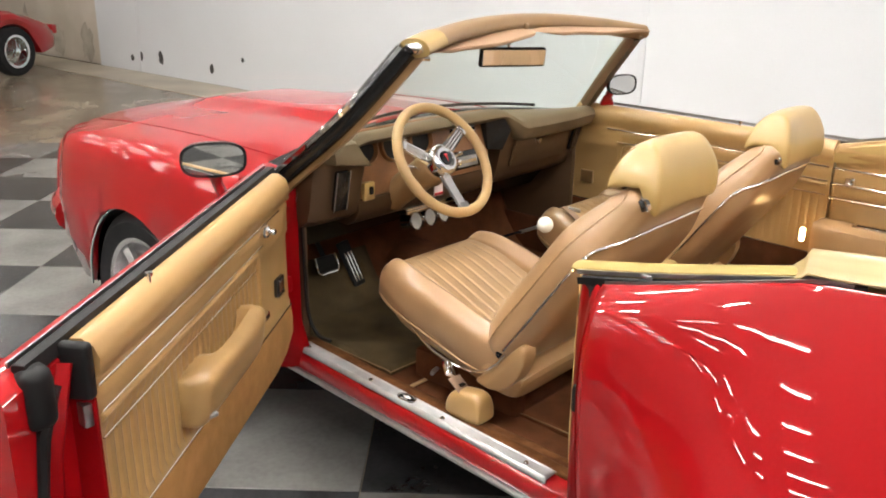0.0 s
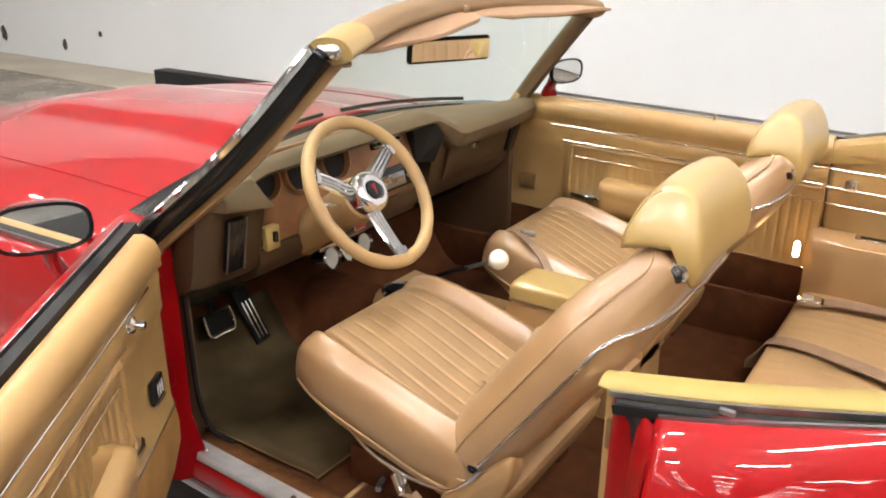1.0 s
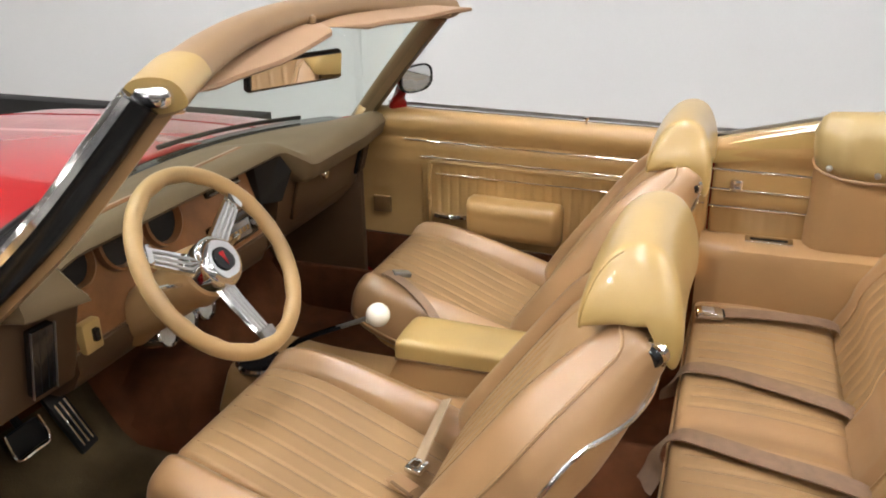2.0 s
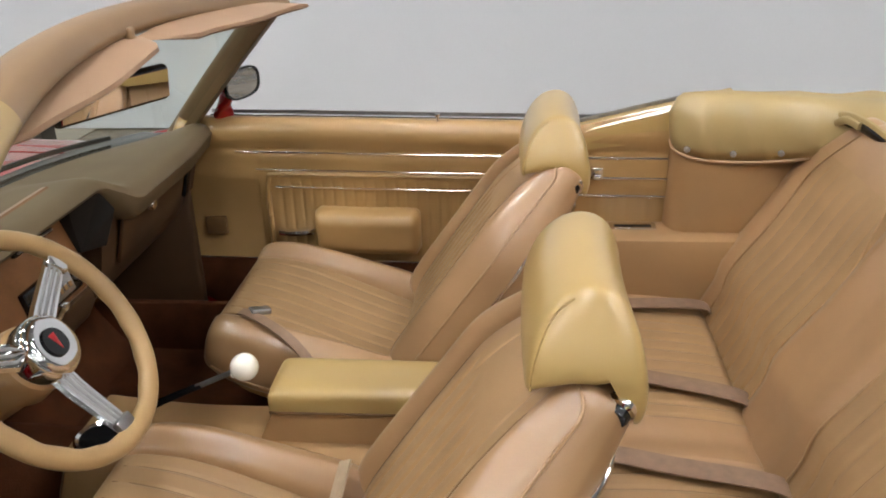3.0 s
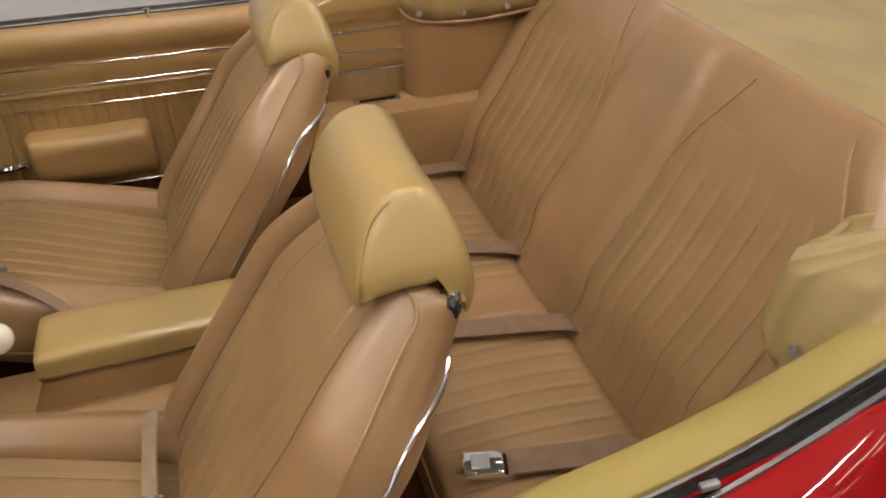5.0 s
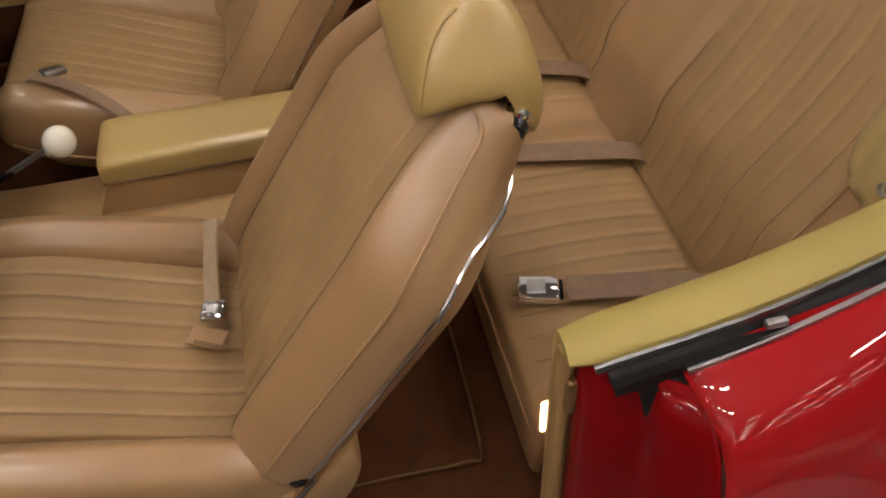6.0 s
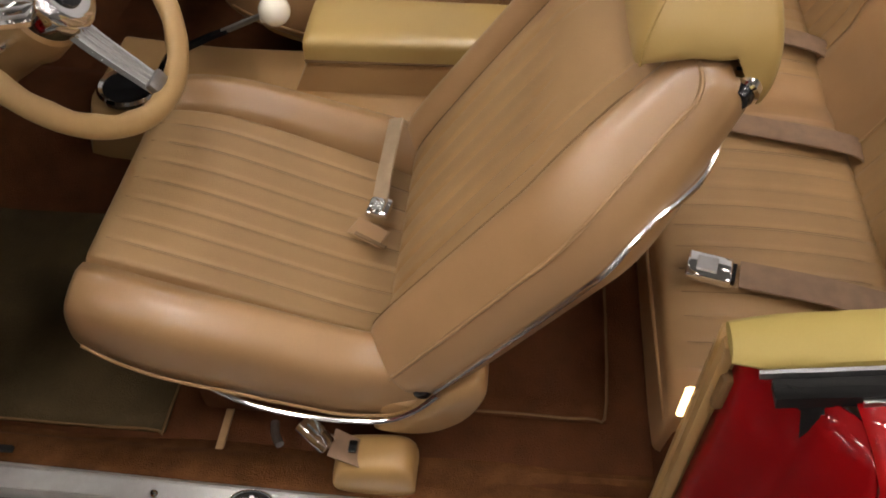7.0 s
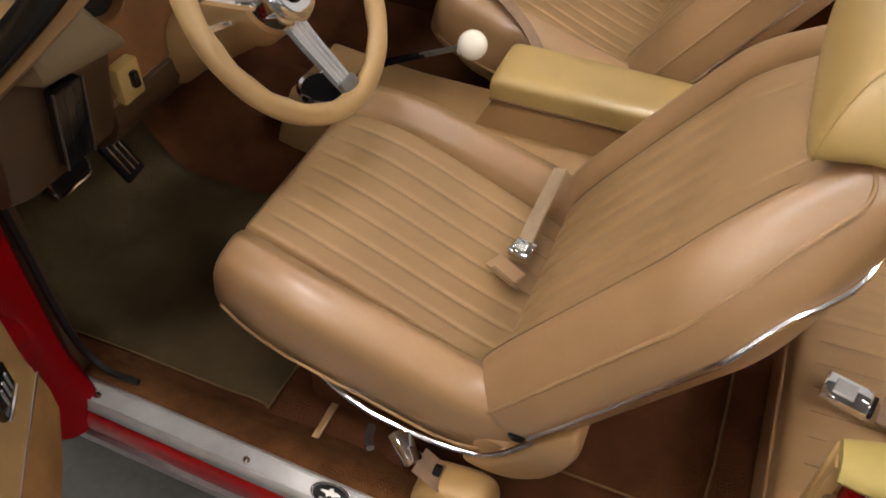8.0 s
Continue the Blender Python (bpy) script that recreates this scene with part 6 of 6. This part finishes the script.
def right_quarter():
    X = 0.728
    prof = [(0.945, 0.0), (0.95, -0.012), (0.935, -0.024), (0.915, -0.022), (0.895, -0.008), (0.876, -0.004), (0.85, -0.012), (0.825, -0.004), (0.81, -0.010), (0.782, -0.008), (0.774, 0.0), (0.69, 0.0), (0.50, 0.0), (0.36, 0.0)]
    rows = []
    for i in range(41):
        y = -0.035 - 0.40 * i / 40
        rows.append([(X + w + (pleat(y, 0.026, 0.003) if 0.68 < z < 0.775 else 0), y, z - 0.01 - 0.006 * (i / 40) + (0.22 * max(0, -y - 0.03) if z > 0.94 else 0)) for z, w in prof])
    p = part("quarter_trim", grid(bmesh.new(), rows), VINYL_DOOR, car, "tan pleated quarter trim panel", sharp=70)
    p.modifiers.new("thick", "SOLIDIFY").thickness = 0.01
    for z, w, r in ((0.862, -0.008, 0.0028), (0.812, -0.012, 0.0024), (0.764, -0.006, 0.0022)):
        bm = bmesh.new()
        sweep(bm, [(X + w, -0.03 - 0.27 * i / 6, z - 0.004 * i / 6) for i in range(7)], ring(r, 10, r * 1.25))
        part("chrome_strip", bm, CHROME, p)
    # window winder boss
    bm = bmesh.new()
    box(bm, (X - 0.022, -0.093, 0.828), (0.022, 0.032, 0.030), 0.006, 2)
    box(bm, (X - 0.032, -0.093, 0.820), (0.016, 0.022, 0.012), 0.004, 2)
    part("winder_boss", bm, CHROME, p)
    # golden rail rising to the boot
    bm = bmesh.new()
    rows = []
    for i in range(17):
        y = 0.02 - 0.42 * i / 16
        z = 0.925 + 0.24 * max(0, -y)
        h = 0.05 + 0.10 * max(0, -y)
        rows.append([(0.710, y, z - h), (0.704, y, z - h * 0.5), (0.708, y, z - 0.008), (0.722, y, z + 0.004), (0.752, y, z + 0.004), (0.756, y, z - 0.012), (0.75, y, z - h)])
    part("quarter_rail", grid(bm, rows, closed=True, caps=True), VINYL_GOLD, car, "golden vinyl quarter rail")
    bm = bmesh.new()
    sweep(bm, [(0.760, 0.03 - 0.36 * i / 12, 0.932 + 0.24 * max(0, -(0.03 - 0.36 * i / 12))) for i in range(13)], [(-0.004, -0.008), (0.004, -0.008), (0.004, 0.004), (-0.004, 0.004)])
    part("rail_edge", bm, STEEL, car)
    # arm rest block with ash tray
    bm = bmesh.new()
    rows = []
    for y in [-0.02 - 0.60 * i / 12 for i in range(13)]:
        k = 1 - sstep(-0.06, -0.02, y) * 0.12
        rows.append([(X + 0.01, y, 0.36), (0.640 + 0.02 * (1 - k), y, 0.36), (0.628 + 0.1 * (1 - k), y, 0.52), (0.618 + 0.1 * (1 - k), y, 0.655), (0.626 + 0.1 * (1 - k), y, 0.682), (0.645, y, 0.692), (X + 0.01, y, 0.692)])
    a = part("rear_armrest", grid(bm, rows, closed=True, caps=True), VINYL, car, "tan moulded rear armrest", sharp=40)
    bm = bmesh.new()
    box(bm, (0.690, -0.185, 0.694), (0.040, 0.115, 0.008), 0.003, 2)
    t = part("ash_tray", bm, CHROME, a, "chrome ash tray lid")
    bm = bmesh.new()
    box(bm, (0.684, -0.185, 0.699), (0.010, 0.090, 0.003), 0.001, 1)
    part("ash_tray_inset", bm, BLACK, t)
    # padded drum cover under the boot
    bm = bmesh.new()
    rows = []
    for i in range(13):
        z = 0.655 + 0.28 * i / 12
        k = 0.012 * sstep(0.72, 0.655, z)
        rows.append([(0.735, -0.262, z), (0.70 + k, -0.270 + k, z), (0.668 + k, -0.285 + k, z), (0.655 + k, -0.31 + k, z), (0.655 + k, -0.42, z), (0.66, -0.70, z), (0.74, -0.70, z)])
    part("top_well_cover", grid(bm, rows, closed=True, caps=True), VINYL, car, "tan padded well cover", sharp=40)
    bm = bmesh.new()
    box(bm, (0.628, 0.004, 0.650), (0.014, 0.016, 0.046), 0.006, 3)
    part("courtesy_lamp", bm, mat("courtesy_lens_far", (0.9, 0.85, 0.7), 0.3, emission=(1.0, 0.62, 0.26, 25.0)), car, "small glowing courtesy lamp lens")


right_quarter()


def boot():
    """Folded top under its tan vinyl boot."""
    def Z(x, y):
        e = abs(x - CX)
        z = 1.024 - 0.030 * (1 - sstep(0.25, 0.6, e)) - 0.13 * sstep(-0.85, -1.6, y) - 0.034 * sstep(-0.68, -0.95, y)
        z += 0.006 * math.sin(7 * x + 3 * y) * math.sin(5 * y) + 0.004 * math.sin(23 * x - 11 * y)
        return z
    half = smooth_path([(0.0, -0.665, 0.985), (0.20, -0.663, 0.980), (0.34, -0.655, 0.970), (0.45, -0.640, 0.950), (0.545, -0.585, 0.915), (0.600, -0.50, 0.886), (0.622, -0.40, 0.876), (0.632, -0.32, 0.880), (0.648, -0.275, 0.892), (0.680, -0.262, 0.908), (0.722, -0.268, 0.945)], 5)
    hem = [Vector((CX - p.x + 0.055 * sstep(0.54, 0.62, p.x), p.y - 0.02 * sstep(0.5, 0.6, p.x) - 0.045 * sstep(0.5, 0.6, p.x) - 0.14 * sstep(0.50, 0.60, p.x) - 0.05 * sstep(0.645, 0.722, p.x), p.z + 0.02 * sstep(0.66, 0.72, p.x) - 0.055 * sstep(0.615, 0.68, p.x))) for p in reversed(half[1:])] + [Vector((CX + p.x, p.y, p.z)) for p in half]
    bm = bmesh.new()
    rows = []
    for p in hem:
        e = abs(p.x - CX)
        s_ = 1 if p.x > CX else -1
        lobe = sstep(0.45, 0.60, e)
        fold = (0.010 * math.sin(55 * p.y + 25 * p.x) + 0.005 * math.sin(120 * p.y)) * lobe
        side = 0.05 * sstep(0.67, 0.722, e)
        dip = 0.052 * lobe if s_ < 0 else 0.0
        ztop = Z(p.x, p.y) - side * (1 if s_ > 0 else 0.4) - dip
        out = Vector((0.022 * s_ * lobe * (1 - sstep(0.62, 0.69, e)), -0.02, 0))
        row = [p, p + Vector((-0.010 * s_ * lobe + fold, 0.006, 0.25 * (ztop - p.z))), p + Vector((-0.008 * s_ * lobe + fold, 0.008, 0.65 * (ztop - p.z))), Vector((p.x, p.y, ztop - 0.010)) + out * 0.3, Vector((p.x, p.y, ztop)) + out]
        y0 = p.y - 0.02
        for k in range(1, 17):
            y = y0 + (-1.65 - y0) * k / 16
            x = p.x + out.x + s_ * 0.03 * sstep(0.5, 0.7, e) * min(1, k / 6)
            row.append((x, y, Z(x, y) - dip * (1 - 1.25 * sstep(0, 2.5, k)) + 0.07 * dip * math.sin(60 * p.x + 20 * p.y) * (1 - min(1, k / 7)) - side * (1 - 0.5 * min(1, k / 5)) - 0.004 * math.sin(9 * k + 14 * p.x)))
        rows.append(row)
    b = part("top_boot", grid(bm, rows), VINYL_BOOT, car, "tan vinyl boot over the folded top", sharp=70)
    b.modifiers.new("thick", "SOLIDIFY").thickness = 0.006
    # bound hem
    part("boot_hem", tube(bmesh.new(), [r[0] for r in rows[::2]], 0.0045, 6, 3), PIPING, b)
    for y in (-0.50, -0.40, -0.30):
        c = [r for r in rows if (r[0].x - CX) > 0.5]
        r = min(c, key=lambda r_: abs(r_[0].y - y))
        q = Vector(r[0]).lerp(Vector(r[1]), 0.55) + Vector((-0.004, 0.002, 0))
        bm = bmesh.new()
        lathe(bm, [(0.0005, 0.005), (0.006, 0.004), (0.0075, 0.0), (0.0075, -0.004)], Matrix.Translation(q) @ Matrix.Rotation(radians(-90), 4, "Y"), 14)
        part("snap", bm, BRUSHED, b)
    # puffed lobe over the driver side corner, gathered in folds
    hem_l = smooth_path([(-0.470, -0.530, 0.905), (-0.490, -0.450, 0.882), (-0.525, -0.395, 0.866), (-0.585, -0.366, 0.862), (-0.660, -0.362, 0.885), (-0.715, -0.372, 0.925)], 8)
    top_l = smooth_path([(-0.468, -0.550, 0.940), (-0.486, -0.468, 0.928), (-0.522, -0.420, 0.934), (-0.590, -0.410, 0.968), (-0.665, -0.425, 0.998), (-0.722, -0.440, 0.975)], 8)
    rows = []
    for i in range(len(hem_l)):
        a = i / (len(hem_l) - 1)
        h, t = hem_l[i], top_l[i]
        f = math.sin(31 * a + 1.2) + 0.5 * math.sin(57 * a)
        bulge = Vector((-0.35, 0.85, 0.25))
        row = [h + bulge * -0.004, h + bulge * 0.002]
        for k in (0.12, 0.28, 0.45, 0.62, 0.78, 0.9):
            row.append(h.lerp(t, k) + bulge * (0.012 * math.sin(math.pi * k) ** 0.7 + 0.0060 * f * math.sin(math.pi * (0.15 + 0.85 * k))))
        row.append(t + Vector((0, 0.004, 0.004 + 0.004 * f)))
        for k in range(1, 9):
            q = k / 8
            row.append(t + Vector((-0.012 * q * (0.5 - a), -0.30 * q, ((0.012 + 0.023 * sstep(0.45, 0.75, a)) * math.sin(math.pi * 0.5 * q) + 0.0075 * f * (1 - q) - 0.02 * q * q) * (1 - 0.4 * abs(2 * a - 1) ** 3))))
        rows.append(row)
    lobe = part("boot_corner", grid(bmesh.new(), rows), VINYL_BOOT, b, "gathered tan vinyl corner of the boot", sharp=80)
    lobe.modifiers.new("thick", "SOLIDIFY").thickness = 0.004
    part("boot_hem", tube(bmesh.new(), [r[0] for r in rows[::4]], 0.0035, 6, 3), PIPING, b)
    bm = bmesh.new()
    lathe(bm, [(0.0005, 0.005), (0.006, 0.004), (0.0075, 0.0), (0.0075, -0.004)], frame_of(rows[27][3] + Vector((-0.001, 0.003, 0.0)), (0.9, 0.4, 0.0), (0, -0.25, 1)), 14)
    part("snap", bm, BRUSHED, b)
    # black tube for shade where cover lifts off the backrest, with a bent stay
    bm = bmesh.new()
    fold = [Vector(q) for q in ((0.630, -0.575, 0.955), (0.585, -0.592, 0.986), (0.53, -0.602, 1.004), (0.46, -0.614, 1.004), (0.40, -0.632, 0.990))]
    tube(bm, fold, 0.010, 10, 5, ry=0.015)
    g = part("boot_gap_shade", bm, BLACK, b, "black tube for the shade in the gap under the lifted cover edge")
    bm = bmesh.new()
    tube(bm, [q + Vector((0, 0.004, 0.012)) for q in fold], 0.0055, 8, 5, ry=0.008)
    part("boot_fold", bm, VINYL_BOOT, b)
    bm = bmesh.new()
    tube(bm, [(0.56, -0.582, 0.992), (0.52, -0.588, 1.008), (0.475, -0.598, 1.006)], 0.006, 8, 5, ry=0.009)
    part("boot_tuck", bm, VINYL_BOOT, b)
    # rear deck
    bm = bmesh.new()
    rows = []
    for i in range(21):
        x = -0.80 + 1.64 * i / 20
        rows.append([(x, y, 0.812 - 0.03 * ((x - CX) / 0.9) ** 2 - 0.05 * sstep(-1.8, -2.6, y)) for y in (-1.30, -1.6, -1.9, -2.2, -2.45)])
    part("rear_deck", grid(bm, rows), RED, car, "red rear deck").modifiers.new("thick", "SOLIDIFY").thickness = 0.01


boot()


# ---- belts at the front seats ----
def front_belts():
    # reel cover beside the driver seat
    bm = bmesh.new()
    pillow(bm, frame_of((-0.618, 0.300, 0.375), (1, 0, 0), (0, 1, 0)), 0.115, lambda v: 0.034, 0.070, 0.02, 24, 18, 3.5, 3.5, lambda u, v: -0.02 * v, 0.7)
    r = part("belt_retractor", bm, VINYL_DOOR, car, "tan belt retractor cover by the seat")
    bm = bmesh.new()
    box(bm, (-0.618, 0.385, 0.438), (0.018, 0.012, 0.006), 0.002)
    part("belt_slot", bm, BLACK, r)
    bm = bmesh.new()
    sweep(bm, smooth_path([(-0.622, 0.372, 0.425), (-0.622, 0.392, 0.440), (-0.620, 0.412, 0.452)], 4), [(-0.020, -0.001), (0.020, -0.001), (0.020, 0.001), (-0.020, 0.001)])
    part("belt_tongue_web", bm, BELT, r)
    m = frame_of((-0.617, 0.432, 0.466), (0.75, -0.2, -0.6), (0.15, 1, 0.75))
    bm = bmesh.new()
    box(bm, (0, 0, 0), (0.036, 0.050, 0.014), 0.004, 2, m)
    box(bm, (0, 0.006, 0.008), (0.020, 0.022, 0.004), 0.001, 1, m)
    part("belt_buckle", bm, CHROME, r, "chrome belt buckle")
    # inner buckle strap lying in the seat's fold
    bm = bmesh.new()
    sweep(bm, smooth_path([(-0.185, 0.368, 0.644), (-0.215, 0.373, 0.625), (-0.255, 0.379, 0.601), (-0.295, 0.382, 0.582)], 5), [(-0.016, -0.0015), (0.016, -0.0015), (0.016, 0.0015), (-0.016, 0.0015)], (0, 0.6, 0.8))
    b = part("seat_belt", bm, BELT_PALE, car, "pale webbing buckle strap in the seat fold")
    m = frame_of((-0.310, 0.381, 0.580), (0.2, 1, 0), (-1, 0.2, -0.08))
    bm = bmesh.new()
    box(bm, (0, 0, 0), (0.034, 0.034, 0.013), 0.004, 2, m)
    box(bm, (0, 0.002, 0.008), (0.018, 0.016, 0.004), 0.001, 1, m)
    part("buckle", bm, CHROME, b)
    bm = bmesh.new()
    box(bm, (0, 0, 0), (0.052, 0.032, 0.004), 0.001, 1, frame_of((-0.350, 0.392, 0.572), (0.45, 1, 0.1), (-1, 0.45, 0.02)))
    part("strap_tab", bm, VINYL_SEAT, b)
    bm = bmesh.new()
    box(bm, (0, 0, 0), (0.052, 0.006, 0.004), 0.001, 1, frame_of((-0.366, 0.387, 0.573), (0.45, 1, 0.1), (-1, 0.45, 0.02)))
    part("strap_hem", bm, SEAM, b)
    bm = bmesh.new()
    sweep(bm, smooth_path([(0.135, 0.490, 0.600), (0.158, 0.535, 0.650), (0.190, 0.590, 0.676), (0.215, 0.645, 0.690), (0.222, 0.665, 0.690)], 5), [(-0.012, -0.0015), (0.012, -0.0015), (0.012, 0.0015), (-0.012, 0.0015)])
    b = part("seat_belt", bm, BELT, car, "brown strap lying over the seat cushion")
    bm = bmesh.new()
    box(bm, (0, 0, 0), (0.030, 0.042, 0.012), 0.004, 2, frame_of((0.236, 0.628, 0.686), (0.8, 0.6, -0.12), (-0.6, 0.8, 0.2)))
    part("buckle", bm, STEEL, b)


front_belts()


# ---- tiled floor, laid askew to the car ----
def tiles():
    th = radians(40.7)
    T = 0.61
    o = Vector((-0.686, 0.705))
    r, c = Vector((math.cos(th), math.sin(th))), Vector((-math.sin(th), math.cos(th)))
    base = part("tile_floor", box(bmesh.new(), (-1.2, 0.4, -0.008), (0.01, 0.01, 0.002)), TILE_DARK, None, "grey and black checkered tile floor", kind="structure")
    bm = bmesh.new()
    h = T / 2 - 0.0015
    box(bm, (0, 0, -0.005), (2 * h, 2 * h, 0.010), 0.0015, 1)
    shared = {}
    for k, material in enumerate((TILE_LIGHT, TILE_DARK)):
        me = bpy.data.meshes.new("tile")
        bm.to_mesh(me)
        me.materials.append(material)
        shared[k] = me
    bm.free()
    for i in range(-14, 8):
        for j in range(-7, 13):
            p = o + r * (T * (i + 0.5)) + c * (T * (j + 0.5))
            if not (-5.5 < p.x < 3.3 and -5 < p.y < 8):
                continue
            ob = new("tile", shared[(i + j) % 2])
            ob.location = (p.x, p.y, 0)
            ob.rotation_euler = (0, 0, th)
            ob.parent = base


tiles()
